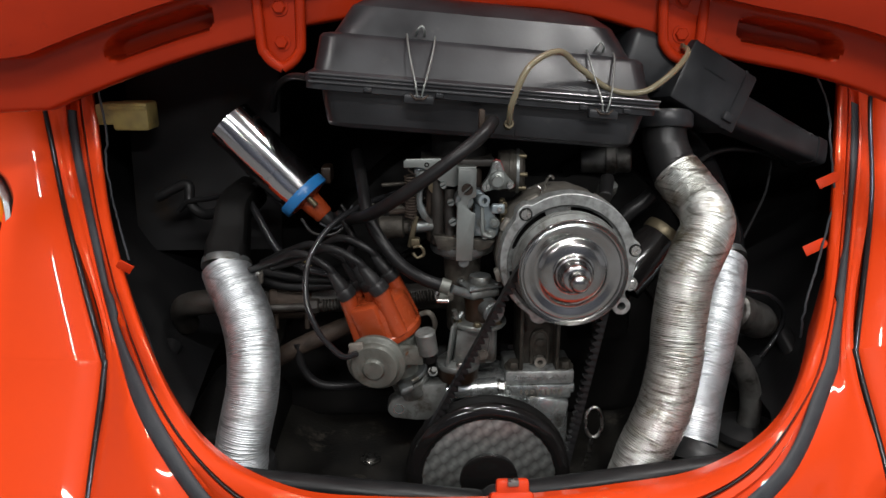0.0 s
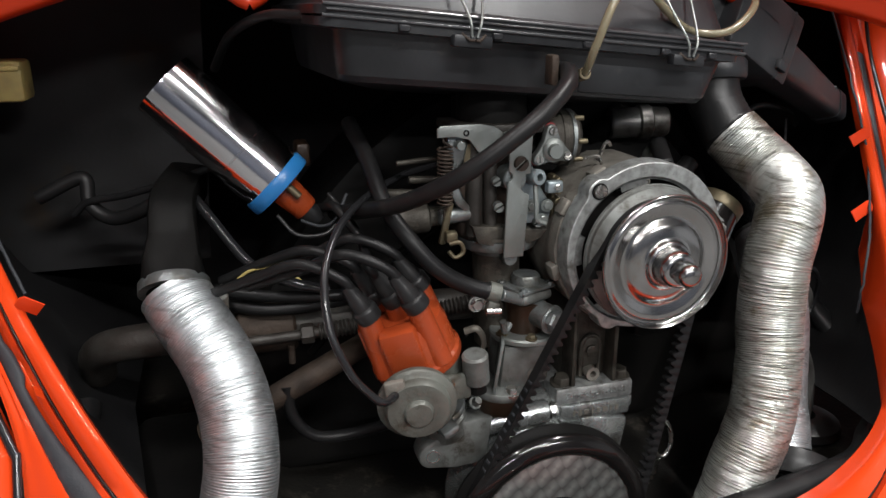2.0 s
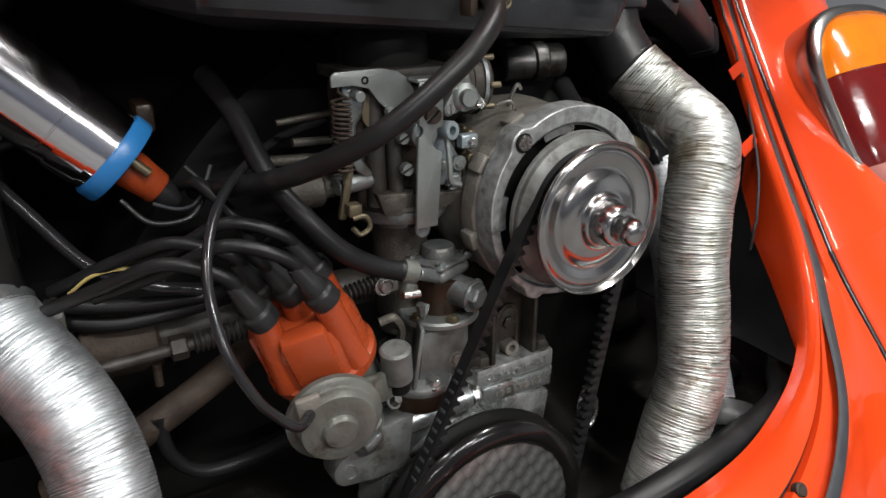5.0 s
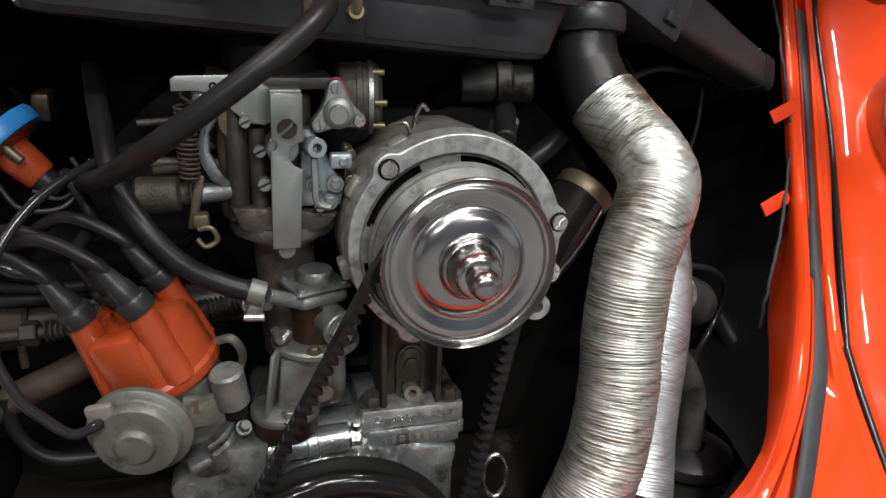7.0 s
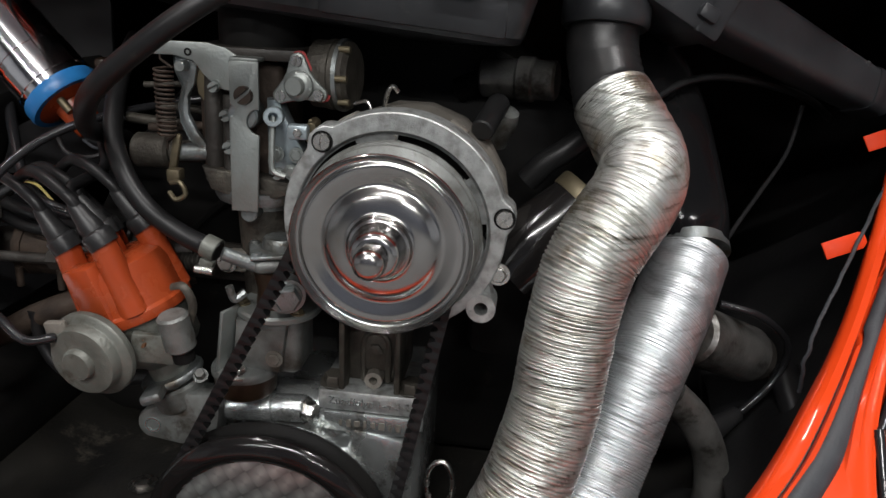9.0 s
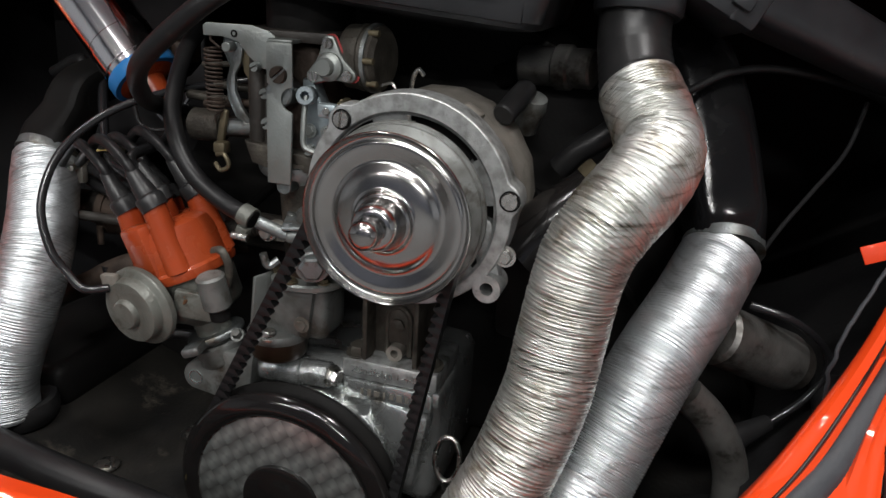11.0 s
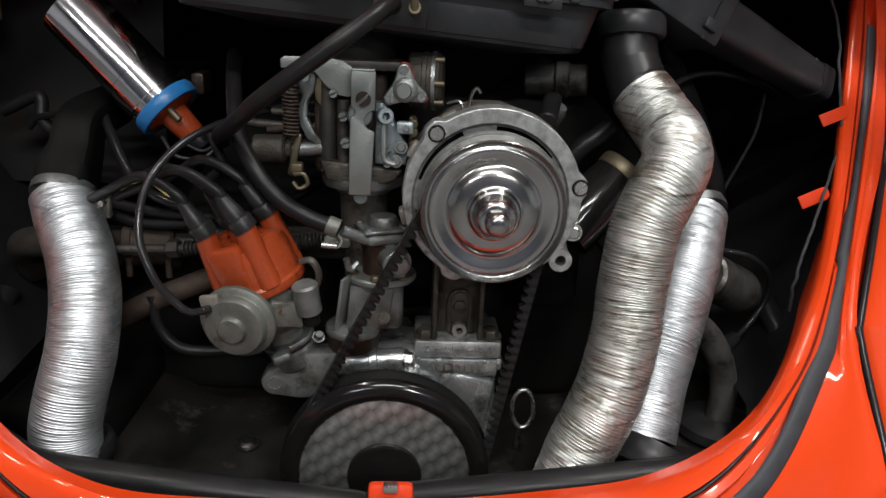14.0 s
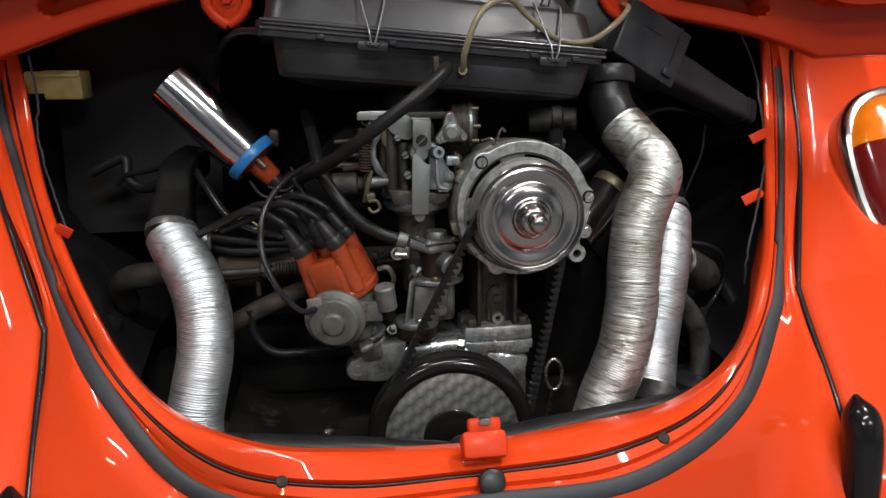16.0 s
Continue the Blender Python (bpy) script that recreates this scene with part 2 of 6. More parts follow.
TURNED = engine_turned("engine_turned_steel")
CONCRETE = mat("workshop_concrete", (0.14, 0.14, 0.14), 0.7, base2=(0.10, 0.10, 0.10), scale=3, bump=0.3, bscale=60)
PLASTER = mat("pale_plaster", (0.50, 0.52, 0.55), 0.85, base2=(0.44, 0.46, 0.49), scale=2, bump=0.2, bscale=80)
SHUTTER = mat("blue_grey_wall_paint", (0.09, 0.10, 0.13), 0.6, base2=(0.07, 0.08, 0.10), scale=2, bump=0.2, bscale=80)
LAMP_WHITE = mat("white_enamel", (0.8, 0.8, 0.8), 0.4, bump=0.05)


# ---- helpers for building ----
ORIGIN = {}


def thing(name, at, label, category, group="", kind=""):
    ob = new(name)
    ob.empty_display_size = 0.02
    ob.location = at
    ORIGIN[ob.name] = Vector(at)
    return tagged(ob, label, category, group, kind)


def to_mesh(name, bm, material, origin, sharp=38.0):
    bmesh.ops.recalc_face_normals(bm, faces=bm.faces)
    bm.transform(Matrix.Translation(-origin))
    for f in bm.faces:
        f.smooth = True
    for e in bm.edges:
        if len(e.link_faces) == 2 and e.calc_face_angle(0) > radians(sharp):
            e.smooth = False
    me = bpy.data.meshes.new(name)
    bm.to_mesh(me)
    bm.free()
    me.materials.append(material)
    return me


def part(name, bm, material, parent, label="", sharp=38.0):
    """One mesh under a thing, or under a part of a thing, from world coordinates."""
    o = ORIGIN[parent.name]
    ob = new(name, to_mesh(name, bm, material, o, sharp))
    ob.parent = parent
    ORIGIN[ob.name] = o
    return tagged(ob, label)


def solo(name, bm, material, at, label, category, group="", kind="", sharp=38.0):
    """A thing that is one plain mesh."""
    ob = new(name, to_mesh(name, bm, material, Vector(at), sharp))
    ob.location = at
    ORIGIN[ob.name] = Vector(at)
    return tagged(ob, label, category, group, kind)


def along(direction, at=(0, 0, 0), spin=0.0):
    """The matrix that turns +z to a direction and moves the origin to at."""
    return Matrix.Translation(at) @ Vector(direction).to_track_quat("Z", "Y").to_matrix().to_4x4() @ Matrix.Rotation(radians(spin), 4, "Z")


def lathe(profile, m=None, segs=48, close=False):
    """A solid turned about z from (radius, height) pairs."""
    bm = bmesh.new()
    rings = []
    for r, h in profile:
        if r < 1e-6:
            rings.append([bm.verts.new((0, 0, h))])
        else:
            rings.append([bm.verts.new((r * math.cos(2 * math.pi * i / segs), r * math.sin(2 * math.pi * i / segs), h)) for i in range(segs)])
    pairs = list(zip(rings, rings[1:]))
    if close:
        pairs.append((rings[-1], rings[0]))
    for a, b in pairs:
        for i in range(segs):
            j = (i + 1) % segs
            q = [a[i % len(a)], a[j % len(a)], b[j % len(b)], b[i % len(b)]]
            q = list(dict.fromkeys(q))
            if len(q) > 2:
                bm.faces.new(q)
    if not close:
        for ring in (rings[0], rings[-1]):
            if len(ring) > 1:
                bm.faces.new(ring)
    if m is not None:
        bm.transform(m)
    return bm


def cyl(a, b, r, r2=None, bev=0.0, segs=32):
    """A round bar from a to b, with its end edges eased."""
    a, b = Vector(a), Vector(b)
    h = (b - a).length
    r2 = r if r2 is None else r2
    e = min(bev or min(r, r2) * 0.12, h * 0.3)
    return lathe([(0, 0), (r - e, 0), (r, e), (r2, h - e), (r2 - e, h), (0, h)], along(b - a, a), segs)


def hexbolt(a, direction, r=0.007, h=0.006, washer=True):
    """A hexagon bolt head with a washer and a chamfered top."""
    m = along(direction, a)
    bm = lathe([(0, 0.001), (r, 0.001), (r, h * 0.8), (r * 0.82, h), (0, h)], None, 6)
    if washer:
        join(bm, lathe([(0, 0), (r * 1.35, 0), (r * 1.35, 0.0013), (0, 0.0013)], None, 24))
    bm.transform(m)
    return bm


def slot_screw(a, direction, r=0.006, h=0.003, spin=0.0):
    """A round screw head with a cut slot."""
    bm = bmesh.new()
    g = r * 0.2
    for s in (-1, 1):
        pts = [(r * math.cos(t), r * math.sin(t)) for t in np.linspace(math.asin(g / r), math.pi - math.asin(g / r), 16)]
        low = [bm.verts.new((x, s * y, 0)) for x, y in pts]
        top = [bm.verts.new((x * 0.9, s * y * 0.9 + s * g * 0.1, h)) for x, y in pts]
        bm.faces.new(low), bm.faces.new(top)
        for i in range(len(pts)):
            j = (i + 1) % len(pts)
            bm.faces.new((low[i], low[j], top[j], top[i]))
    join(bm, lathe([(0, 0), (r * 0.95, 0), (r * 0.95, h * 0.08), (0, h * 0.08)], None, 20))
    bm.transform(along(direction, a, spin))
    return bm


def join(bm, other):
    """Adds the geometry of other to bm."""
    me = bpy.data.meshes.new("join")
    other.to_mesh(me)
    other.free()
    bm.from_mesh(me)
    bpy.data.meshes.remove(me)
    return bm


def rbox(size, m=None, bev=0.003, segs=2):
    """A block with rounded edges, about its middle."""
    bm = bmesh.new()
    bmesh.ops.create_cube(bm, size=1.0)
    bm.transform(Matrix.Diagonal((*size, 1)))
    bmesh.ops.bevel(bm, geom=bm.edges[:], offset=min(bev, min(size) * 0.45), segments=segs, profile=0.5, affect="EDGES")
    if m is not None:
        bm.transform(m)
    return bm


def prism(outline, depth, m=None, bev=0.0015):
    """A plate from an outline in x and z, from y = 0 back to depth, with its edges eased."""
    bm = bmesh.new()
    vs = [bm.verts.new((x, 0, z)) for x, z in outline]
    f = bm.faces.new(vs)
    r = bmesh.ops.extrude_face_region(bm, geom=[f])
    for v in r["geom"]:
        if isinstance(v, bmesh.types.BMVert):
            v.co.y += depth
    if bev:
        bmesh.ops.recalc_face_normals(bm, faces=bm.faces)
        rim = [e for e in bm.edges if abs(e.verts[0].co.y - e.verts[1].co.y) < 1e-6]
        bmesh.ops.bevel(bm, geom=rim, offset=bev, segments=2, profile=0.5, affect="EDGES")
    if m is not None:
        bm.transform(m)
    return bm


def spline(ctrl, steps=10):
    """Points on a smooth line through the control points."""
    c = [np.array(p, float) for p in ctrl]
    c = [2 * c[0] - c[1], *c, 2 * c[-1] - c[-2]]
    out = []
    for i in range(1, len(c) - 2):
        p0, p1, p2, p3 = c[i - 1:i + 3]
        for u in np.linspace(0, 1, steps, endpoint=False):
            out.append(0.5 * (2 * p1 + (p2 - p0) * u + (2 * p0 - 5 * p1 + 4 * p2 - p3) * u * u + (3 * p1 - p0 - 3 * p2 + p3) * u ** 3))
    out.append(c[-2])
    return np.array(out)


def even(path, count):
    """The same line cut into equal steps."""
    d = np.r_[0, np.cumsum(np.linalg.norm(np.diff(path, axis=0), axis=1))]
    u = np.linspace(0, d[-1], count)
    return np.stack([np.interp(u, d, path[:, k]) for k in range(3)], 1)


def frames_along(path):
    tangents = np.gradient(path, axis=0)
    tangents /= np.linalg.norm(tangents, axis=1)[:, None]
    side = np.cross(tangents[0], (0.0, 0.3, 1.0))
    side /= np.linalg.norm(side)
    out = []
    for t in tangents:
        side = side - t * side.dot(t)
        side /= np.linalg.norm(side)
        out.append((t, side, np.cross(t, side)))
    return out


def tube(path, radius, segs=12, caps=True, shape=None):
    """A round (or shaped) bar along a path; radius is one number or one a step; shape(i, a) scales it."""
    path = np.asarray(path)
    radius = np.broadcast_to(radius, (len(path),))
    verts, faces = [], []
    for i, (p, (t, s, u)) in enumerate(zip(path, frames_along(path))):
        for k in range(segs):
            a = 2 * math.pi * k / segs
            r = radius[i] * (shape(i, a) if shape else 1.0)
            verts.append(p + r * (math.cos(a) * s + math.sin(a) * u))
    for i in range(len(path) - 1):
        for k in range(segs):
            j = (k + 1) % segs
            faces.append((i * segs + k, i * segs + j, (i + 1) * segs + j, (i + 1) * segs + k))
    if caps:
        faces.append(tuple(range(segs)))
        faces.append(tuple((len(path) - 1) * segs + k for k in range(segs)))
    me = bpy.data.meshes.new("tube")
    me.from_pydata([tuple(v) for v in verts], [], faces)
    bm = bmesh.new()
    bm.from_mesh(me)
    bpy.data.meshes.remove(me)
    return bm


def grid(rows, closed=False):
    """A sheet through rows of points."""
    n = len(rows[0])
    verts = [tuple(p) for r in rows for p in r]
    faces = [(i * n + k, i * n + (k + 1) % n, (i + 1) * n + (k + 1) % n, (i + 1) * n + k)
             for i in range(len(rows) - 1) for k in range(n if closed else n - 1)]
    me = bpy.data.meshes.new("grid")
    me.from_pydata(verts, [], faces)
    bm = bmesh.new()
    bm.from_mesh(me)
    bpy.data.meshes.remove(me)
    return bm


def shell(bm, thickness):
    """Gives a sheet a thickness."""
    bmesh.ops.recalc_face_normals(bm, faces=bm.faces)
    bmesh.ops.solidify(bm, geom=bm.faces[:], thickness=thickness)
    return bm


def foil_hose(name, ctrl, radius, pitch, depth, dents, label, seed, material):
    """A corrugated aluminium hose: every fold is turned, crushed a little here and there."""
    line = spline(ctrl, 24)
    length = np.sum(np.linalg.norm(np.diff(line, axis=0), axis=1))
    folds = int(length / pitch)
    per = 7
    line = even(line, folds * per + 1)
    rng = np.random.default_rng(seed)
    strength = rng.uniform(0.70, 1.30, folds + 3)
    shift = rng.normal(0, 0.004, folds + 3)
    slip = rng.normal(0, 0.09, folds + 3)
    spots = [(rng.uniform(0, folds), rng.uniform(0, 2 * math.pi), rng.uniform(0.010, 0.030) * dents, rng.uniform(0.8, 2.6), rng.uniform(0.10, 0.35)) for _ in range(60)]

    near = [[s for s in spots if abs(i / per - s[0]) < 2.2 * s[3]] for i in range(folds * per + 1)]

    def shape(i, a):
        ca, sa = math.cos(a), math.sin(a)
        f = i / per + 0.22 * dents * noise.noise((1.6 * ca, 1.6 * sa, i / per * 0.10 + seed)) + 0.12 * dents * noise.noise((4 * ca, 4 * sa, i / per * 0.3 + seed))
        k = int(max(0, min(folds, f)))
        local = 1 + 0.35 * dents * noise.noise((2.5 * ca, 2.5 * sa, k * 0.4 + seed * 3))
        groove = math.exp(-((f - k - 0.5 + slip[k]) / 0.17) ** 2) + 0.3 * math.exp(-((f - k - 0.08) / 0.12) ** 2)
        r = 1 + shift[k] * dents + depth / radius * (0.35 - strength[k] * local * groove)
        r += 0.012 * dents * noise.noise((3 * ca, 3 * sa, i * 0.03 + seed * 7))
        for at, ang, deep, wide, arc in near[i]:
            d = (math.remainder(a - ang, 2 * math.pi) / arc) ** 2 + ((f - at) / wide) ** 2
            if d < 4:
                r -= deep * math.exp(-d)
        return r

    bm = tube(line, radius, 64, False, shape)
    at = line[-1]
    hose = thing(name, at, label, "hose", "aluminium air hoses")
    part("foil_tube", bm, material, hose, sharp=75)
    for a, b in ((0, 3), (-1, -4)):
        rim = [(radius * 0.96, -0.0006), (radius * 1.012, -0.0008), (radius * 1.016, 0.0006), (radius * 1.004, 0.0016), (radius * 0.96, 0.0014)]
        part("cut_end", lathe(rim, along(line[b] - line[a], line[a]), 48, True), material, hose, "rolled foil end")
    return hose


# ---- the workshop round the car ----
def flat(name, size, at, material, label, bev=0.01):
    return solo(name, rbox(size, Matrix.Translation(at), bev, 1), material, at, label, name.split("_")[0], kind="structure")


flat("floor", (9.0, 10.0, 0.1), (0, 0, -0.05), CONCRETE, "grey concrete workshop floor")
flat("wall_north", (9.0, 0.2, 2.9), (0, 4.9, 1.45), PLASTER, "white plastered workshop wall ahead of the car")
flat("wall_south", (9.0, 0.2, 2.9), (0, -4.9, 1.45), SHUTTER, "dark blue-grey painted workshop wall behind the camera")
flat("wall_west", (0.2, 9.6, 2.9), (-4.4, 0, 1.45), PLASTER, "white plastered workshop side wall")
flat("wall_east", (0.2, 9.6, 2.9), (4.4, 0, 1.45), PLASTER, "white plastered workshop side wall by the tail lamp")
flat("ceiling", (9.0, 10.0, 0.1), (0, 0, 2.95), PLASTER, "white workshop ceiling with strip lights")
for lx, ly, turn, power in LAMPS:
    rot = pose(lx, ly, 2.9, 0, 0, turn)
    fixture = thing("ceiling_light", (lx, ly, 2.9), "white enamelled fluorescent strip light on the ceiling", "ceiling light", "strip lights")
    part("housing", rbox((1.56, 0.2, 0.05), rot @ Matrix.Translation((0, 0, -0.025)), 0.01), LAMP_WHITE, fixture)
    for s in (-0.7, 0.7):
        part("end_cap", rbox((0.04, 0.18, 0.22), rot @ Matrix.Translation((s * 1.09, 0, -0.155)), 0.006), LAMP_WHITE, fixture)


# ---- the car's tail: body, seal, fenders, lamps, lid ----
CAR = Matrix.Translation((0.082, 0.75, 0.6)) @ pose(0, 0, 0, 0, -0.9, 0.36) @ Matrix.Translation((0, -0.75, -0.6))
SEAL_R = [(0, 0.552, 0.415), (0.137, 0.553, 0.421), (0.262, 0.609, 0.452), (0.342, 0.690, 0.510), (0.377, 0.739, 0.550), (0.442, 0.855, 0.650),
          (0.487, 0.943, 0.742), (0.495, 1.003, 0.845)]
SEAL_L = [(0, 0.552, 0.415), (0.132, 0.559, 0.411), (0.248, 0.599, 0.428), (0.322, 0.643, 0.503), (0.390, 0.744, 0.568), (0.441, 0.838, 0.660),
          (0.496, 0.951, 0.756), (0.506, 1.007, 0.854)]
INNER_R = [(0, 0.620, 0.432), (0.104, 0.611, 0.446), (0.202, 0.629, 0.450), (0.281, 0.659, 0.482), (0.342, 0.721, 0.540), (0.398, 0.811, 0.614),
           (0.468, 0.960, 0.777), (0.499, 1.031, 0.860)]
INNER_L = [(0, 0.620, 0.432), (0.104, 0.609, 0.443), (0.193, 0.600, 0.463), (0.274, 0.638, 0.490), (0.335, 0.692, 0.555), (0.412, 0.824, 0.655),
           (0.461, 0.943, 0.776), (0.488, 0.992, 0.845)]
OUTER = [(0, 0.530, 0.200), (0.130, 0.535, 0.200), (0.250, 0.545, 0.230), (0.376, 0.573, 0.353), (0.381, 0.714, 0.531), (0.475, 0.874, 0.656),
         (0.521, 0.981, 0.771), (0.578, 1.062, 0.868)]
OUTER_L = [*OUTER[:3], (0.386, 0.576, 0.358), (0.394, 0.722, 0.542), (0.465, 0.842, 0.668), (0.531, 0.968, 0.784), (0.588, 1.063, 0.868)]
FENDER = [(0.366, 0.530, 0.160), OUTER[3], (0.3800, 0.702, 0.517), OUTER[4], (0.3890, 0.728, 0.541), *OUTER[5:]]
FENDER_L = [(0.374, 0.535, 0.160), OUTER_L[3], (0.3932, 0.710, 0.527), OUTER_L[4], (0.4015, 0.734, 0.555), *OUTER_L[5:]]


def both(right, left, steps=14):
    """A line of the car's right half and of its left half, from the left end to the right end, in the world."""
    r = spline(right, steps)
    l = (spline(left, steps) * (-1, 1, 1))[::-1]
    return np.array([CAR @ Vector(p) for p in np.vstack([l[:-1], r])])


def blend(a, b, u):
    return np.asarray(a) * (1 - u) + np.asarray(b) * u


def bulge(a, b, u, out):
    """Between two lines, swollen outwards in the middle."""
    return blend(a, b, u) + np.array(out) * 4 * u * (1 - u)


NOTCH = (0.575, 0.578)  # heights where the red strip beside the seal is broken
car = thing("car", CAR @ Vector((0, 0.9, 0.0)), "orange-red rear-engined car, its engine lid open", "car")
inner, seal, outer = both(INNER_R, INNER_L), both(SEAL_R, SEAL_L), both(OUTER, OUTER_L)
mid = np.array([(0.082, 0.9, 0.62)])
outward = inner - mid
outward[:, 1] = 0
outward /= np.linalg.norm(outward, axis=1)[:, None]
depth = np.clip(1.25 + 1.5 * outward[:, 2], 0.15, 1.0)[:, None]
side = np.sign(inner[:, :1] - 0.083)
deep = np.clip((0.640 - inner[:, 2:]) / 0.07, 0, 1) * np.clip((np.abs(inner[:, :1] - 0.083) - 0.27) / 0.06, 0, 1)
returned = inner + (outward * 0.030 + (0, 0.026, 0)) * depth * (1 - deep) + deep * np.hstack([side * 0.042, 0 * side + 0.085, 0 * side])
lip = [returned, inner + outward * 0.004 + (0, 0.014, 0), inner + (0, 0.003, -0.001), inner, blend(inner, seal, 0.07) + (0, -0.002, 0.001)]
step = [blend(inner, seal, u) + (0, dy, dz) for u, dy, dz in
        ((0.2, -0.003, 0.003), (0.44, -0.003, 0.002), (0.47, 0.003, -0.004), (0.53, 0.003, -0.004), (0.56, -0.002, 0.001), (0.70, -0.001, 0.0),
         (0.76, 0.004, -0.004), (1.10, 0.004, -0.004))]
broken = np.where(side > 0, np.abs(inner[:, 2:] - NOTCH[1]) < 0.013, np.abs(inner[:, 2:] - NOTCH[0]) < 0.013) * 1.0
for k in (3, 4, 5):
    step[k] = step[k] + broken * np.array((0, 0.006, -0.005))
skirt = [blend(seal, outer, 0.10) + (0, -0.004, 0.001), blend(seal, outer, 0.22) + (0, -0.006, 0.001),
         *[bulge(seal, outer, u, (0, -0.005, 0.0)) for u in (0.35, 0.5, 0.65, 0.8, 0.92)], outer + (0, -0.001, 0), outer + (0, 0.012, 0)]
part("rear_panel", grid(lip + step + skirt), PAINT, car, "glossy orange-red rear body panel round the engine opening", sharp=50)


def band(line, width_dir, width, height, steps=7):
    """A soft rubber bead of half-round section laid on a line."""
    rows = []
    for a in np.linspace(0, math.pi, steps):
        rows.append(line + width_dir * (width / 2 * math.cos(a)) + np.array((0, -1, 0.55)) * height * math.sin(a))
    return grid(rows)


cross = blend(seal, outer, 0.06) - blend(inner, seal, 0.90)
cross /= np.linalg.norm(cross, axis=1)[:, None]
keep = slice(11, -11)
wide = (0.0168 + 0.0050 * broken)[keep]
part("lid_seal", band((seal + (0, 0.002, -0.002) - cross * 0.0028 * broken)[keep], cross[keep], wide, 0.0035), SEAL_GREY, car, "dusty black rubber lid seal in its channel", sharp=60)
part("seam_sealer", band(blend(inner, seal, 0.50)[keep] + (0, 0.002, -0.003), cross[keep], 0.0035, 0.0015), RUBBER, car, "thin dark seam along the channel")
half = spline([(0.0, 0.660, -0.008), (0.110, 0.650, 0.013), (0.190, 0.655, 0.020), (0.264, 0.668, 0.023), (0.308, 0.699, 0.021), (0.356, 0.738, 0.017), (0.385, 0.800, 0.040), (0.380, 0.870, 0.082)], 12)
tin_seal = np.vstack([(half * (-1, 1, 1) - (0, 0, 0.008))[:0:-1], half]) + (0.083, 0, 0.418)
part("tin_seal", tube(tin_seal, 0.0128, 20, True, lambda i, a: 0.94 + 0.06 * math.cos(2 * a) + 0.03 * math.cos(6 * a)), HOSE, car, "black rubber seal between engine tin and body")

for side in (-1, 1):
    edge = spline(FENDER if side > 0 else FENDER_L, 14) * (side, 1, 1)
    rows = []
    for dx, dy, dz in ((0.004, 0.016, 0.0), (0.004, 0.002, 0.0), (0.010, -0.004, 0.002), (0.030, -0.006, 0.005), (0.070, -0.005, 0.008), (0.110, 0.0, 0.010),
                       (0.160, 0.010, 0.010), (0.215, 0.030, 0.006), (0.265, 0.066, 0.0), (0.305, 0.125, -0.008), (0.325, 0.20, -0.015), (0.33, 0.32, -0.02)):
        rows.append([CAR @ Vector(p + np.array((dx * side, dy, dz))) for p in edge])
    part("fender", grid(rows), PAINT, car, "rounded glossy orange-red rear fender", sharp=60)
    bead = np.array([CAR @ Vector(p + np.array((0.002 * side, -0.001, 0))) for p in edge])
    part("fender_bead", tube(bead, 0.0032, 10), GLOSSY, car, "black piping between fender and body")


def lamp_shape(u, v):
    """A point of the tail lamp: u, v in -1 .. 1, a rounded upright oval that swells backwards."""
    return Vector((u * 0.093 * (1 + 0.02 * v), v * 0.1225, 0.034 * max(0.0, 1 - abs(u / 0.97) ** 2.7 - abs(v / 0.97) ** 2.7) ** 0.5))


def tail_lamp(side):
    up, out = Vector((0.054 * side, 0.581, 0.845)).normalized(), Vector((-0.11 * side, -0.88, 0.45)).normalized()
    right = up.cross(out).normalized()
    out = right.cross(up)
    m = CAR @ Matrix.Translation((0.604 if side > 0 else -0.616, 0.806, 0.627)) @ Matrix((right, up, out)).transposed().to_4x4()
    lamp = thing("tail_lamp", m.translation, "large oval tail lamp, amber over red, chrome rim", "tail lamp", "tail lamps")

    def oval(k, z):
        pts = []
        for a in np.linspace(0, 2 * math.pi, 64, endpoint=False):
            c, s = math.cos(a), math.sin(a)
            r = (abs(c) ** 2.7 + abs(s) ** 2.7) ** (-1 / 2.7)
            pts.append(m @ Vector((0.093 * k * r * c * (1 + 0.02 * r * s), 0.1225 * k * r * s, z)))
        return pts

    part("base", grid([oval(1.0, -0.05), oval(1.03, -0.03), oval(1.03, -0.004), oval(1.0, 0.0)], True), RUBBER, lamp, "grey rubber base")
    part("rim", grid([oval(1.07, -0.035), oval(1.08, 0.0), oval(1.068, 0.007), oval(1.02, 0.0125), oval(0.965, 0.0135), oval(0.940, 0.010), oval(0.935, 0.004)], True), CHROME, lamp, "chrome rim")
    for name, v0, v1, material, words in (("lens", 0.36, 0.99, AMBER, "amber turn lens"), ("lens", -0.52, 0.35, RED_LENS, "dark red brake lens"),
                                          ("lens", -0.99, -0.53, CLEAR_LENS, "clear reversing lens")):
        rows = []
        for v in np.linspace(v0, v1, 16):
            w = max(0.02, 1 - abs(v) ** 2.7) ** (1 / 2.7)
            rows.append([m @ (lamp_shape(u * w * 0.97, v * 0.97) + Vector((0, 0, 0.004))) for u in np.linspace(-1, 1, 24)])
        part(name, shell(grid(rows), 0.002), material, lamp, words)


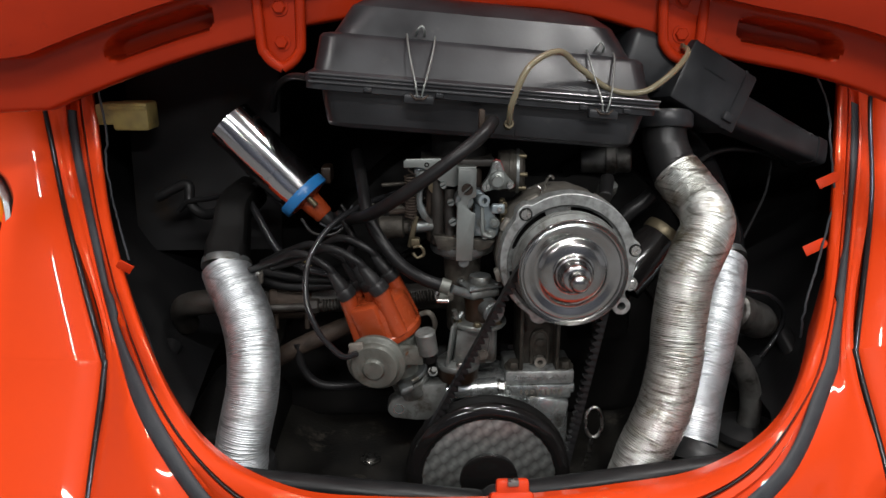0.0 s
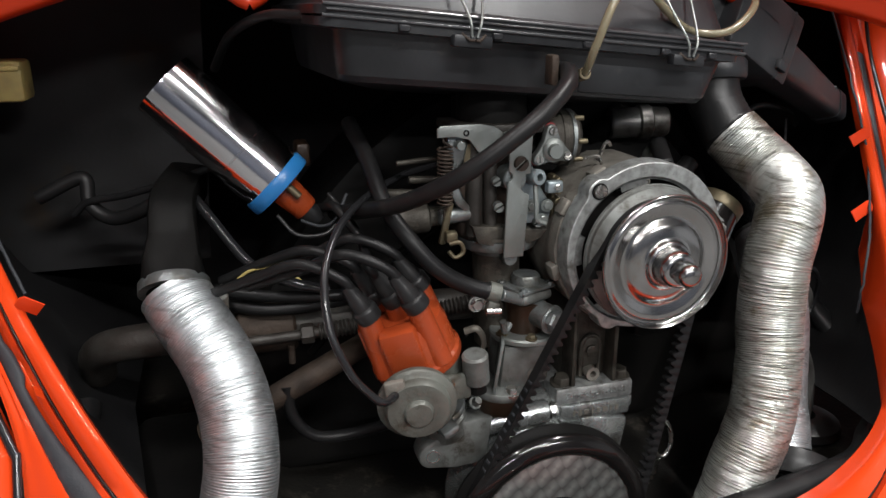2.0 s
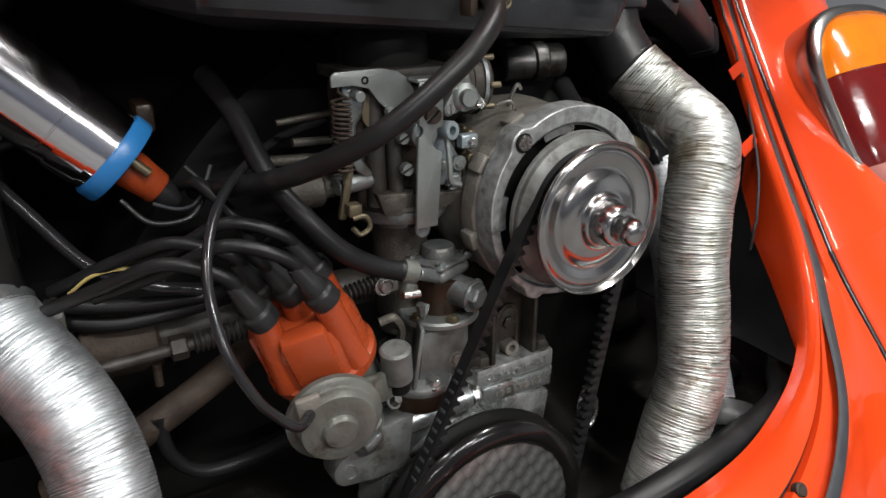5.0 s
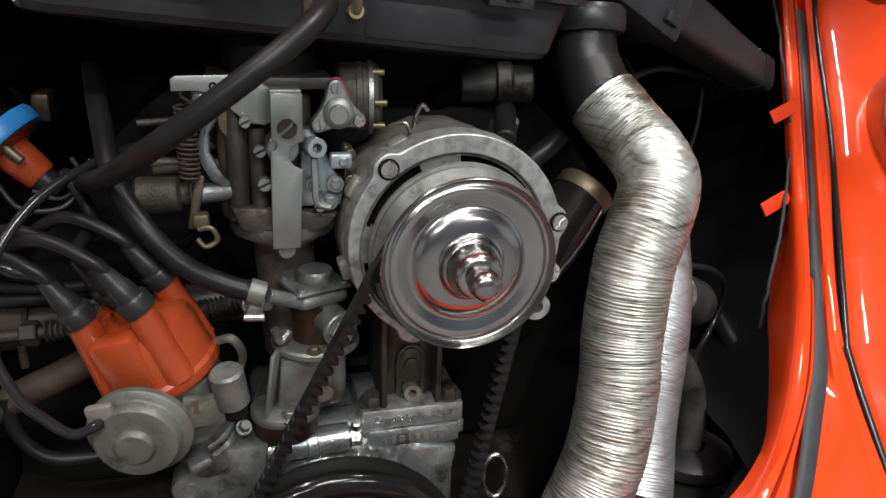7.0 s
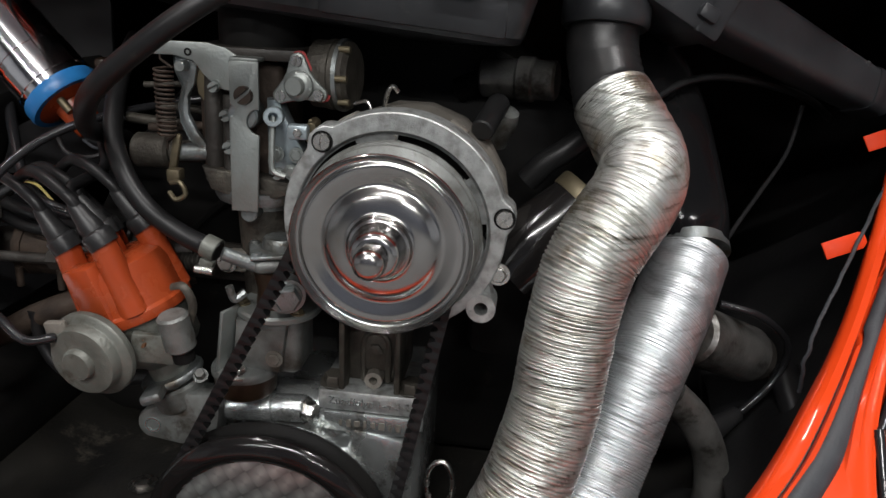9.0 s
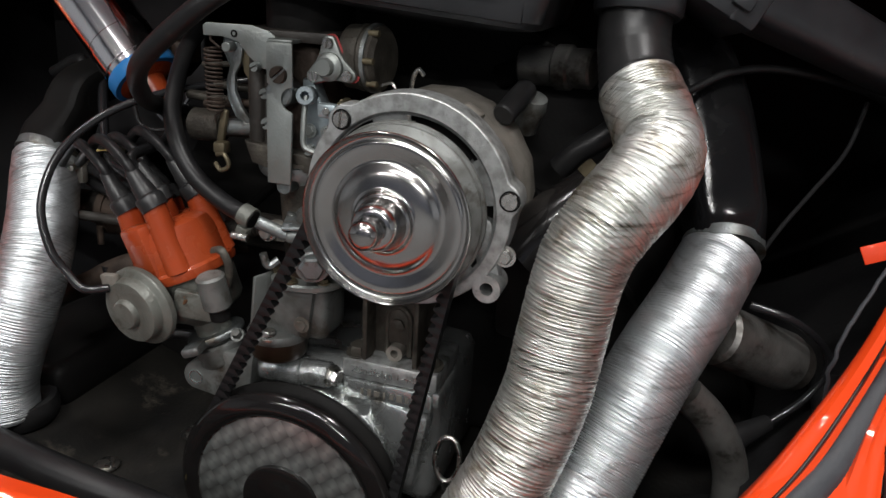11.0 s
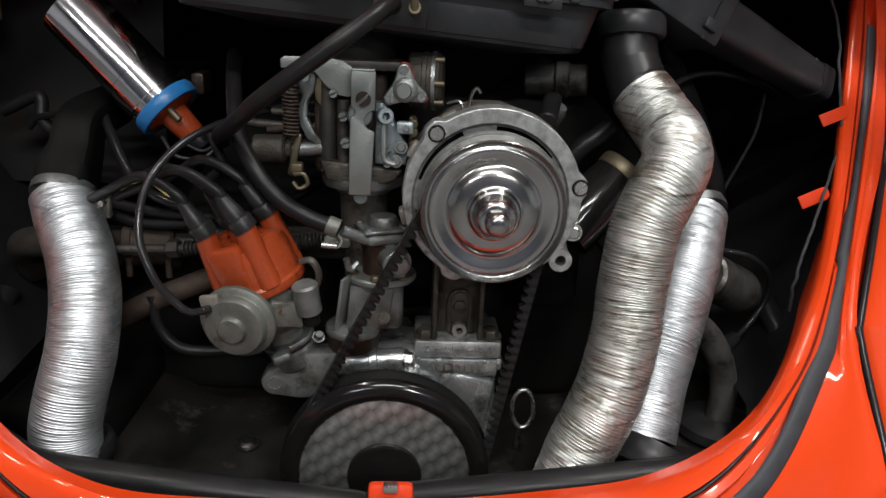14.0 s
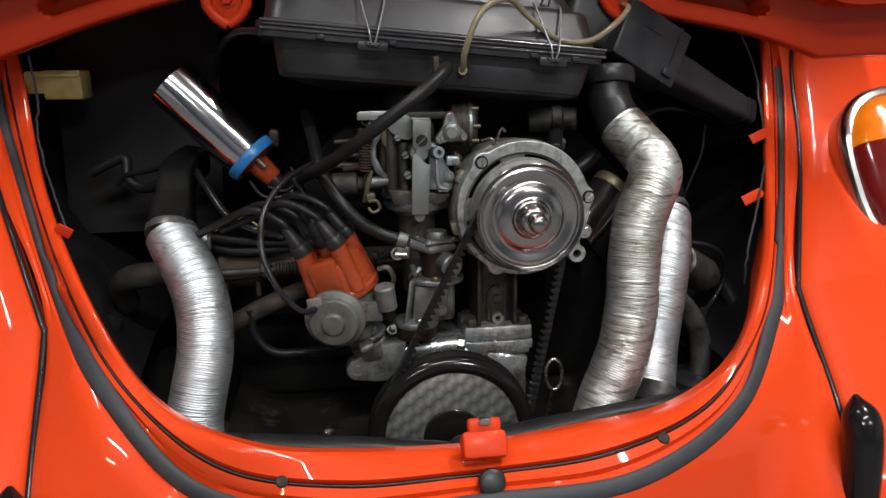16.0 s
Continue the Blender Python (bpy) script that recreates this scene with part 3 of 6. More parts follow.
for side in (-1, 1):
    tail_lamp(side)
    c = CAR @ Vector((0.379 if side > 0 else -0.400, 0.586, 0.350 if side > 0 else 0.340))
    guard = thing("overrider", c - Vector((0, 0, 0.2)), "black rubber-faced bumper overrider below the fender", "overrider", "bumper overriders")
    part("post", tube(spline([c + Vector((0, 0.03, -0.20)), c + Vector((0, 0.0, -0.05)), c + Vector((0, 0.0, 0.06)), c + Vector((0, 0.02, 0.105))], 8),
                      [0.018] * 20 + [0.0172, 0.0155, 0.012, 0.007, 0.002], 20), GLOSS_BLACK, guard)
    part("foot", rbox((0.08, 0.10, 0.05), Matrix.Translation(c + Vector((0, 0.06, -0.175))), 0.01), GLOSS_BLACK, guard)
part("bumper", rbox((1.3, 0.05, 0.11), CAR @ Matrix.Translation((0, 0.50, 0.20)), 0.018, 3), GLOSS_BLACK, car, "black bumper bar under the sill")

# latch striker, button and screws on the rear sill
latch = CAR @ Vector((0.006, 0.590, 0.452))
striker = thing("lid_striker", latch, "red-painted lid striker bracket on the rear sill", "striker")
part("bracket", rbox((0.040, 0.022, 0.024), Matrix.Translation(latch + Vector((0, 0, -0.004))) @ pose(0, 0, 0, -35), 0.004), PAINT_WORN, striker, "chipped red bracket")
part("lug", rbox((0.030, 0.010, 0.016), Matrix.Translation(latch + Vector((0.001, 0.004, 0.012))) @ pose(0, 0, 0, -20), 0.003), PAINT_WORN, striker)
part("tongue", rbox((0.010, 0.006, 0.006), Matrix.Translation(latch + Vector((0.001, 0.000, 0.020))), 0.001), STEEL, striker, "bare steel edge")
at = CAR @ Vector((0.008, 0.568, 0.424))
solo("rubber_buffer", lathe([(0, -0.006), (0.011, -0.006), (0.0125, 0.004), (0.011, 0.008), (0.007, 0.010), (0, 0.010)], along((0, -0.85, 0.5), at)),
     RUBBER, at, "round black rubber buffer on the rear sill", "buffer")
for sx, sz in ((-0.1724, 0.4345), (0.175, 0.4385)):
    at = CAR @ Vector((sx, 0.587, sz))
    bm = lathe([(0, -0.004), (0.0056, -0.004), (0.0056, 0.0012), (0.0042, 0.0022), (0.002, 0.0014), (0, 0.0014)], along((0, -0.8, 0.6), at), 24)
    solo("sill_screw", bm, RUST, at, "small rusted screw in the rear sill", "screw", "sill screws")


# engine lid, held open above
def lid_edge(x):
    """Height of the lid's lower edge across the car."""
    return 0.887 - (0.525 if x > 0 else 0.46) * min(abs(x), 0.458) ** 2 - (0.0185 * math.exp(-((x - 0.26) / 0.11) ** 2) if x > 0 else 0.0)


xs = np.linspace(-0.54, 0.54, 361)
rows = []
for v, (y, dz) in enumerate([(0.905, 0.020), (0.880, 0.003), (0.868, -0.002), (0.860, 0.0)] + [(0.858 - 0.012 * k / 18, 0.002 + 0.050 * k / 18) for k in range(19)]
                            + [(0.842, 0.056), (0.834, 0.058), (0.822, 0.054), (0.812, 0.056)]):
    row = []
    for x in xs:
        z, yy = lid_edge(x) + dz, y - 0.05 * abs(x / 0.5) ** 4
        slot = 1.0
        if 4 <= v <= 22:
            cx = 0.338
            d = math.hypot(max(0.0, abs(abs(x) - cx) - 0.044), (dz - 0.032)) / 0.0105
            slot = min(1.0, max(0.0, (d - 0.92) / 0.22))
            yy += 0.034 * (1 - slot) - 0.0015 * math.exp(-((d - 1.3) / 0.15) ** 2)
        row.append(CAR @ Vector((x, yy, z)))
    rows.append(row)
lid = part("engine_lid", grid(rows), LID_PAINT_SHADED, car, "red engine lid held open, with a slotted inner frame", sharp=70)
rows = []
for y, dz in ((0.815, 0.056), (0.806, 0.075), (0.79, 0.16), (0.77, 0.30), (0.74, 0.50), (0.70, 0.68)):
    rows.append([CAR @ Vector((x, y - 0.05 * abs(x / 0.5) ** 4, lid_edge(x) + dz)) for x in xs[::6]])
part("inner_skin", shell(grid(rows), 0.004), LID_PAINT_SHADED, lid)
rows = []
for y, dz in ((0.895, 0.018), (0.87, 0.10), (0.85, 0.25), (0.82, 0.42), (0.78, 0.58), (0.71, 0.69)):
    rows.append([CAR @ Vector((x, y, lid_edge(x) + dz)) for x in xs[::6]])
part("outer_skin", shell(grid(rows), 0.003), PAINT, lid)
for side in (-1, 1):
    hx = 0.222 if side > 0 else -0.213
    out = [(-0.027, 0.16), (-0.023, 0.03), (-0.019, 0.008), (-0.011, -0.002), (0.0, -0.006), (0.011, -0.002), (0.019, 0.008), (0.023, 0.03), (0.027, 0.16)]
    hinge = part("hinge", prism(out, 0.008, CAR @ Matrix.Translation((hx, 0.848, 0.832)), 0.004), LID_PAINT_SHADED, lid, "red hinge bracket with two bolts")
    for s in (-1, 1):
        rail = spline([(hx + 0.025 * s, 0.846, 0.99), (hx + 0.0215 * s, 0.846, 0.862), (hx + 0.0175 * s, 0.846, 0.842), (hx + 0.009 * s, 0.846, 0.832), (hx, 0.846, 0.827)], 8)
        part("hinge_flange", tube([CAR @ Vector(p) for p in rail], 0.0058, 10), LID_PAINT_SHADED, hinge)
    for hz in (0.024, 0.060):
        part("hinge_bolt", hexbolt(CAR @ Vector((hx, 0.848, 0.830 + hz)), (0, -1, 0), 0.0072, 0.005), LID_PAINT_SHADED, hinge)

# roof of the car's tail and the cavity of the engine bay
cowl = [CAR @ Vector(p) for p in ((-0.60, 1.10, 0.90), (-0.3, 1.04, 0.99), (0, 1.02, 1.02), (0.3, 1.04, 0.99), (0.60, 1.10, 0.90))]
cowl = spline(cowl, 10)
part("cowl", shell(grid([cowl + (0, -0.10, -0.08), cowl, cowl + (0, 0.3, 0.2), cowl + (0, 0.6, 0.32)]), 0.004), PAINT, car, "orange-red body below the rear window")

bay = thing("engine_bay", CAR @ Vector((0, 0.95, 0.35)), "dark engine bay lined with black tar board", "engine bay", kind="structure")
wall1 = returned + outward * 0.001 + (0, 0.002, 0)
wall2 = returned + outward * 0.04 + (0, 0.08, 0)
wall3 = inner + outward * 0.09 + (0, 0.30, 0)
wall4 = wall3.copy()
wall4[:, 1] = 1.32
for w in (wall2, wall3, wall4):
    w[:, 2] = np.maximum(w[:, 2], 0.37)
for pick in (inner[:, 0] < -0.185, inner[:, 0] > 0.345):
    part("side_lining", shell(grid([w[pick] for w in (wall1, wall2, wall3, wall4)]), 0.004), LINING, bay, "black tar-board lining")
part("firewall", rbox((1.5, 0.02, 1.0), CAR @ Matrix.Translation((0, 1.30, 0.75)), 0.004, 1), LINING, bay)
part("roof_lining", rbox((1.3, 0.5, 0.02), CAR @ Matrix.Translation((0, 1.16, 0.93)), 0.004, 1), LINING, bay)
part("grey_board", prism([(-0.10, -0.17), (0.10, -0.17), (0.115, 0.14), (-0.09, 0.15)], 0.006, Matrix.Translation((-0.285, 1.03, 0.735)), 0.002), LINING_GREY, bay, "dull grey board with a brown stain")
floor_rows = []
for u in np.linspace(0, 1, 26):
    row = []
    for x in np.linspace(-0.36, 0.53, 46):
        y0 = 0.655 + 0.45 * max(0.0, abs(x - 0.083) - 0.25)
        y = y0 + (1.28 - y0) * u
        z = 0.366 + 0.026 / (1 + math.exp((x + 0.135) / 0.008)) + 0.030 / (1 + math.exp(-(x - 0.30) / 0.02))
        row.append((x, y, z))
    floor_rows.append(row)
tin = thing("engine_tin", (0.0, 0.85, 0.366), "black enamelled cooling tin round the engine, dusty", "engine tin")
part("sheet", shell(grid(floor_rows), 0.002), FLOOR_TIN, tin)
for x, y, z, r in ((-0.091, 0.733, 0.368, 0.007), (-0.052, 0.80, 0.368, 0.008)):
    part("tin_screw", lathe([(0, 0), (r * 1.5, 0), (r * 1.5, 0.0015), (r, 0.002), (r * 0.9, 0.005), (0, 0.0058)], Matrix.Translation((x, y, z)), 20), STEEL, tin, "bright round-headed screw")
part("yellow_chip", prism([(-0.004, -0.006), (0.003, -0.005), (0.005, 0.004), (0.0, 0.007), (-0.003, 0.002)], 0.0008, Matrix.Translation((-0.030, 0.715, 0.3705)) @ pose(0, 0, 0, 60, 0, 20), 0.0), YELLOW, tin, "stray yellow chip")
part("tin_step", rbox((0.11, 0.20, 0.045), Matrix.Translation((-0.215, 0.86, 0.405)), 0.014, 3), BLACK_TIN, tin)

for pts, turn, k in (((0.500, 0.872, 0.690), 20, 1.0), ((0.468, 0.822, 0.622), 20, 1.0), ((-0.304, 0.774, 0.622), -215, 0.55)):
    tab = prism([(-0.016 * k, -0.006), (0.010 * k, -0.006), (0.014 * k, -0.003), (0.014 * k, 0.004), (0.010 * k, 0.006), (-0.016 * k, 0.006)], 0.0016,
                Matrix.Translation(pts) @ pose(0, 0, 0, -25, -turn, 12), 0.0005)
    part("lining_tab", tab, PAINT_WORN, car, "small bent orange-red tab holding the lining")
for ctrl in ([(0.492, 0.932, 0.819), (0.517, 0.932, 0.773), (0.508, 0.890, 0.715), (0.503, 0.862, 0.668), (0.462, 0.805, 0.605), (0.444, 0.785, 0.562), (0.444, 0.786, 0.524)],
             [(-0.361, 0.905, 0.795), (-0.356, 0.90, 0.747), (-0.361, 0.90, 0.715), (-0.355, 0.888, 0.686), (-0.341, 0.862, 0.656), (-0.316, 0.82, 0.615)]):
    p = spline(ctrl, 10)
    p = p + np.array([(0.002 * noise.noise((k * 0.4, 0, 1)), 0, 0.0) for k in range(len(p))])
    part("lining_edge", tube(p, 0.0014, 8), SEAL_GREY, bay, "pale frayed edge of the lining")


# ---- aluminium hoses and their ducts ----
LEFT = [(-0.2106, 0.8285, 0.6000), (-0.2020, 0.8150, 0.5860), (-0.1830, 0.7880, 0.5590), (-0.1720, 0.7630, 0.5280), (-0.1705, 0.7415, 0.4930), (-0.1770, 0.7290, 0.4600),
        (-0.1825, 0.7240, 0.4330), (-0.1840, 0.7230, 0.4060)]
RIGHT = [(0.2990, 0.8270, 0.7080), (0.3110, 0.8080, 0.6900), (0.3190, 0.7860, 0.6745), (0.3120, 0.7550, 0.6610), (0.2960, 0.7365, 0.6390), (0.2845, 0.7285, 0.6130),
         (0.2777, 0.7202, 0.5640), (0.2739, 0.7104, 0.5331), (0.2604, 0.6945, 0.4864), (0.2412, 0.6887, 0.4397), (0.2308, 0.6880, 0.4030), (0.2240, 0.6870, 0.3820)]
REAR = [(0.3705, 0.8480, 0.5935), (0.3640, 0.8330, 0.5820), (0.3549, 0.8115, 0.5660), (0.3350, 0.7747, 0.5336), (0.3115, 0.7392, 0.4770), (0.3024, 0.7210, 0.4554), (0.2970, 0.7100, 0.4390)]
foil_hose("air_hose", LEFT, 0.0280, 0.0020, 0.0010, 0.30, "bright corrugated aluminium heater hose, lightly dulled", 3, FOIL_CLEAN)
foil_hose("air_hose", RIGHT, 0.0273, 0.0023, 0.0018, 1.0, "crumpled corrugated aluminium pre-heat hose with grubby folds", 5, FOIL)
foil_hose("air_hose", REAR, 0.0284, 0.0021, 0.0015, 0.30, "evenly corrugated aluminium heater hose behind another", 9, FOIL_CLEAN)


def hose_collar(at, direction, r, h, material, label, category="hose collar", name="hose_collar"):
    """A flanged ring that a hose end sits in."""
    m = along(direction, at)
    return solo(name, lathe([(r * 0.7, -h * 0.5), (r * 1.03, -h * 0.5), (r * 1.12, -h * 0.2), (r * 1.14, h * 0.1), (r * 1.06, h * 0.5), (r * 0.9, h * 0.55), (r * 0.7, h * 0.3)], m, 48, True),
                material, at, label, category)


hose_collar((-0.184, 0.736, 0.402), (0, 0, 1), 0.030, 0.020, RUBBER, "black rubber grommet round the hose's foot")
hose_collar((0.300, 0.695, 0.428), (0.5, 0.55, 0.8), 0.030, 0.022, RUBBER, "black rubber grommet round the rear hose's foot")


def shroud_duct(name, ctrl, radii, flat_k, label, material=BLACK_TIN):
    duct = thing(name, ctrl[0], label, "air duct")
    line = spline(ctrl, 8)
    r = np.interp(np.linspace(0, 1, len(line)), np.linspace(0, 1, len(radii)), radii)
    part("duct", tube(line, r, 40, True, lambda i, a: 1 + min(1.0, i / 8) * flat_k * ((abs(math.cos(a)) ** 6 + abs(math.sin(a)) ** 6) ** (-1 / 6) - 1)), material, duct)
    d = Vector(line[0]) - Vector(line[2])
    part("collar", lathe([(r[0] * 0.8, -0.0085), (r[0] * 0.99, -0.0085), (r[0] * 1.02, -0.0075), (r[0] * 1.03, 0.001), (r[0] * 0.8, 0.001)], along(d, line[0]), 40, True), ZINC, duct, "dull metal band at the hose")
    return duct


duct = shroud_duct("heater_duct", [(-0.2110, 0.8300, 0.6020), (-0.2110, 0.8440, 0.6180), (-0.2095, 0.8590, 0.6350), (-0.2080, 0.8800, 0.6600), (-0.196, 0.93, 0.672)], [0.0276, 0.0232, 0.0200, 0.0185, 0.017], 1.0, "dull black cooling-air outlet above the heater hose")
part("clamp_lug", rbox((0.012, 0.008, 0.018), Matrix.Translation((-0.176, 0.829, 0.592)), 0.002), CAST_DULL, duct, "dusty hose clamp lug")
part("clamp_screw", cyl((-0.174, 0.816, 0.599), (-0.174, 0.839, 0.599), 0.003), STEEL, duct)
shroud_duct("heater_duct", [(0.3715, 0.8510, 0.5965), (0.3680, 0.8720, 0.6200), (0.3490, 0.9060, 0.6880), (0.3190, 0.9370, 0.7440)], [0.0282, 0.0275, 0.0260, 0.025], 0.8, "black enamelled cooling-air outlet above the rear hose", DUCT)

# ---- alternator with its pulley ----
def raised_text(body, size, depth, m):
    data = bpy.data.curves.new("lettering", "FONT")
    data.body, data.size, data.extrude, data.align_x, data.align_y = body, size, depth, "CENTER", "CENTER"
    tmp = new("lettering", data)
    me = bpy.data.meshes.new_from_object(tmp.evaluated_get(bpy.context.evaluated_depsgraph_get()))
    bpy.data.objects.remove(tmp)
    bpy.data.curves.remove(data)
    bm = bmesh.new()
    bm.from_mesh(me)
    bpy.data.meshes.remove(me)
    bm.transform(m)
    return bm


AX, AZ = 0.1635, 0.6285
BACKWARD = Matrix.Translation((AX, 0, AZ)) @ Matrix.Rotation(radians(90), 4, "X")     # turned parts: height h lies at y = -h


def turned(profile, segs=72, close=False, axis=BACKWARD):
    """A part turned about an engine shaft, from (radius, y) pairs."""
    return lathe([(r, -y) for r, y in profile], axis, segs, close)


alternator = thing("alternator", (AX, 0.80, AZ - 0.066), "dusty cast-alloy alternator on its stand, chromed pulley in front", "alternator")
part("stator", turned([(0, 0.764), (0.068, 0.764), (0.0712, 0.767), (0.0716, 0.781), (0.0700, 0.783), (0.0700, 0.806), (0.0714, 0.808), (0.0710, 0.832), (0.060, 0.850), (0, 0.850)], 18), CAST_DULL, alternator, "dusty grey-brown body")
for a in (60, 118, 150, 196):
    c, s = math.cos(radians(a)), math.sin(radians(a))
    part("stator_tab", rbox((0.014, 0.014, 0.008), Matrix.Translation((AX + 0.0710 * c, 0.772, AZ + 0.0710 * s)) @ pose(0, 0, 0, 0, 90 - a, 0), 0.002), CAST_DULL, alternator)
rows = []
ang = np.linspace(0, 2 * math.pi, 180, endpoint=False)
LUGS = [(-0.0435, 0.0525), (0.0695, 0.0135), (-0.030, -0.062)]


def rim_radius(a):
    r = 0.0712 + 0.0034 * math.sin(a) + 0.0014 * math.cos(a)
    for lx, lz in LUGS:
        d = math.remainder(a - math.atan2(lz, lx), 2 * math.pi) / 0.12
        r += 0.0052 * math.exp(-d ** 4)
    return r


# face band, a step down to the inner band, and the outer edge
SECTION = [(0.0545, 0.0, 0.7560), (0.0545, 0.0, 0.7490), (0.0550, 0.0, 0.7482), (0.0602, 0.0, 0.7480), (0.0612, 0.0, 0.7476), (0.0620, 0.0, 0.7456), (0.0630, 0.0, 0.7448),
           (0.0700, 1.0, 0.7445), (0.0708, 1.0, 0.7449), (0.0712, 1.0, 0.7460), (0.0716, 1.0, 0.7620), (0.0600, 0.3, 0.7640)]
WEBS = [(100, 13), (24, 15), (176, 12), (-50, 14), (-118, 14)]
for r, k, y in SECTION:
    rows.append([(AX + (r + k * (rim_radius(a) - 0.0710)) * math.cos(a), y, AZ + (r + k * (rim_radius(a) - 0.0710)) * math.sin(a)) for a in ang])
rows.append(rows[0])
ring = grid(rows, True)
# slots are open through the inner band, between the webs
gone = []
for f in ring.faces:
    c = f.calc_center_median()
    dx, dz = c.x - AX, c.z - AZ
    deg = math.degrees(math.atan2(dz, dx))
    if math.hypot(dx, dz) < 0.0601 and not any(abs(math.remainder(deg - a, 360)) < w for a, w in WEBS):
        gone.append(f)
bmesh.ops.delete(ring, geom=gone, context="FACES")
bracket = part("front_bracket", ring, CAST, alternator, "rough cast-alloy end bracket", sharp=24)
part("cast_mark", raised_text("2", 0.0070, 0.0007, Matrix.Translation((AX + 0.0005, 0.7472, AZ + 0.0575)) @ Matrix.Rotation(radians(90), 4, "X")), CAST_DULL, bracket)
part("fan_housing", turned([(0.02, 0.758), (0.0655, 0.757), (0.0655, 0.764), (0.02, 0.764)], 64, True), BLACK_TIN, alternator)
for lx, lz, spin in ((LUGS[0][0], LUGS[0][1], 85), (LUGS[1][0], LUGS[1][1], 50)):
    part("slotted_screw", slot_screw((AX + lx * 1.02, 0.7440, AZ + lz * 1.02), (0, -1, 0), 0.0056, 0.0022, spin), STEEL, alternator)
    # black ring laid on the face as the shade of a screw recess
    part("screw_dark_ring", lathe([(0.0057, 0), (0.0068, 0), (0.0068, 0.0006), (0.0057, 0.0006)], along((0, -1, 0), (AX + lx * 1.02, 0.7443, AZ + lz * 1.02)), 28, True), BLACK_TIN, alternator)
part("lug_eye", lathe([(0.0045, 0), (0.0045, 0.022), (0.0095, 0.022), (0.0095, 0)], along((0, 1, 0), (0.2235, 0.744, 0.581)), 28, True), CAST, alternator)
part("lug_arm", rbox((0.016, 0.012, 0.045), Matrix.Translation((0.219, 0.757, 0.604)) @ pose(0, 0, 0, 0, -12, 0), 0.005), CAST, alternator)
part("lug_bolt", hexbolt((0.233, 0.750, 0.604), (0, -1, 0), 0.0055, 0.004), STEEL, alternator)
part("rear_terminal", cyl((0.213, 0.80, 0.686), (0.222, 0.83, 0.702), 0.008), RUBBER, alternator)

pulley = thing("alternator_pulley", (AX, 0.722, AZ - 0.055), "chromed dished alternator pulley, its polish a little pitted", "pulley")
part("front_disc", turned([(0, 0.7040), (0.0140, 0.7044), (0.0165, 0.7048), (0.0182, 0.7054), (0.0190, 0.7066), (0.0196, 0.7088), (0.0204, 0.7098), (0.0225, 0.7101), (0.0250, 0.7105), (0.0275, 0.7110),
                           (0.0300, 0.7117), (0.0320, 0.7126), (0.0336, 0.7137), (0.0350, 0.7148), (0.0370, 0.7156), (0.0380, 0.7156), (0.0390, 0.7153), (0.0440, 0.7140), (0.0478, 0.7131), (0.0492, 0.7136), (0.0505, 0.7150), (0.0520, 0.7150), (0.0532, 0.7134),
                           (0.0540, 0.7110), (0.0549, 0.7099), (0.0556, 0.7104), (0.0557, 0.7120), (0.0545, 0.7140), (0.0500, 0.7190), (0.0440, 0.7235), (0, 0.7235)], 96), PULLEY_CHROME, pulley, "polished chrome face", sharp=70)
part("rear_disc", turned([(0, 0.7245), (0.0440, 0.7245), (0.0535, 0.7310), (0.0562, 0.7325), (0.0568, 0.7340), (0.0556, 0.7352), (0.0560, 0.7366), (0.0578, 0.7372), (0.0584, 0.7390), (0.0570, 0.7405), (0.020, 0.7430), (0, 0.7430)], 72), GREY_CAST, pulley, "dusty rusted rear half")
part("hub", turned([(0, 0.6905), (0.0105, 0.6905), (0.0126, 0.6912), (0.0142, 0.6930), (0.0154, 0.6965), (0.0166, 0.7030), (0.0170, 0.7050), (0, 0.7050)], 48), PULLEY_CHROME, pulley, "chrome hub")
nut = lathe([(0, 0.0), (0.0094, 0.0), (0.0094, 0.0110), (0.0082, 0.0130), (0, 0.0130)], BACKWARD @ Matrix.Translation((0, 0, -0.6915)), 6)
part("shaft_nut", nut, PULLEY_CHROME, pulley, "chrome hexagon nut")
part("nut_dome", turned([(0, 0.6738), (0.0040, 0.6742), (0.0070, 0.6753), (0.0088, 0.6772), (0.0095, 0.6800), (0.0096, 0.6850), (0, 0.6850)], 40), PULLEY_CHROME, pulley)

# ---- crankshaft pulley and the belt ----
CX, CZ = 0.083, 0.391
CRANK = Matrix.Translation((CX, 0, CZ)) @ Matrix.Rotation(radians(90), 4, "X")
crank = thing("crank_pulley", (CX, 0.73, CZ - 0.09), "black crankshaft pulley with an engine-turned steel cover", "pulley")
part("rim", turned([(0.070, 0.722), (0.0735, 0.7185), (0.0765, 0.7165), (0.0800, 0.7165), (0.0860, 0.7190), (0.0895, 0.7220), (0.0900, 0.7245), (0.0880, 0.7262), (0.0800, 0.7300),
                    (0.070, 0.7300)], 96, True, CRANK), GLOSS_BLACK, crank, "glossy black rim, chipped to red primer", sharp=50)
part("rear_rim", turned([(0.060, 0.7330), (0.0800, 0.7330), (0.0890, 0.7380), (0.0905, 0.7400), (0.0895, 0.7430), (0.060, 0.7450)], 96, True, CRANK), BLACK_TIN, crank)
part("cover_disc", turned([(0.0, 0.7195), (0.0725, 0.7195), (0.0738, 0.7200), (0.0740, 0.7225), (0.0, 0.7225)], 96, False, CRANK), TURNED, crank, "swirl-patterned bare steel cover")
part("edge_ring", turned([(0.0722, 0.7192), (0.0738, 0.7188), (0.0746, 0.7196), (0.0740, 0.7206)], 96, True, CRANK), STEEL, crank, "thin bright edge")
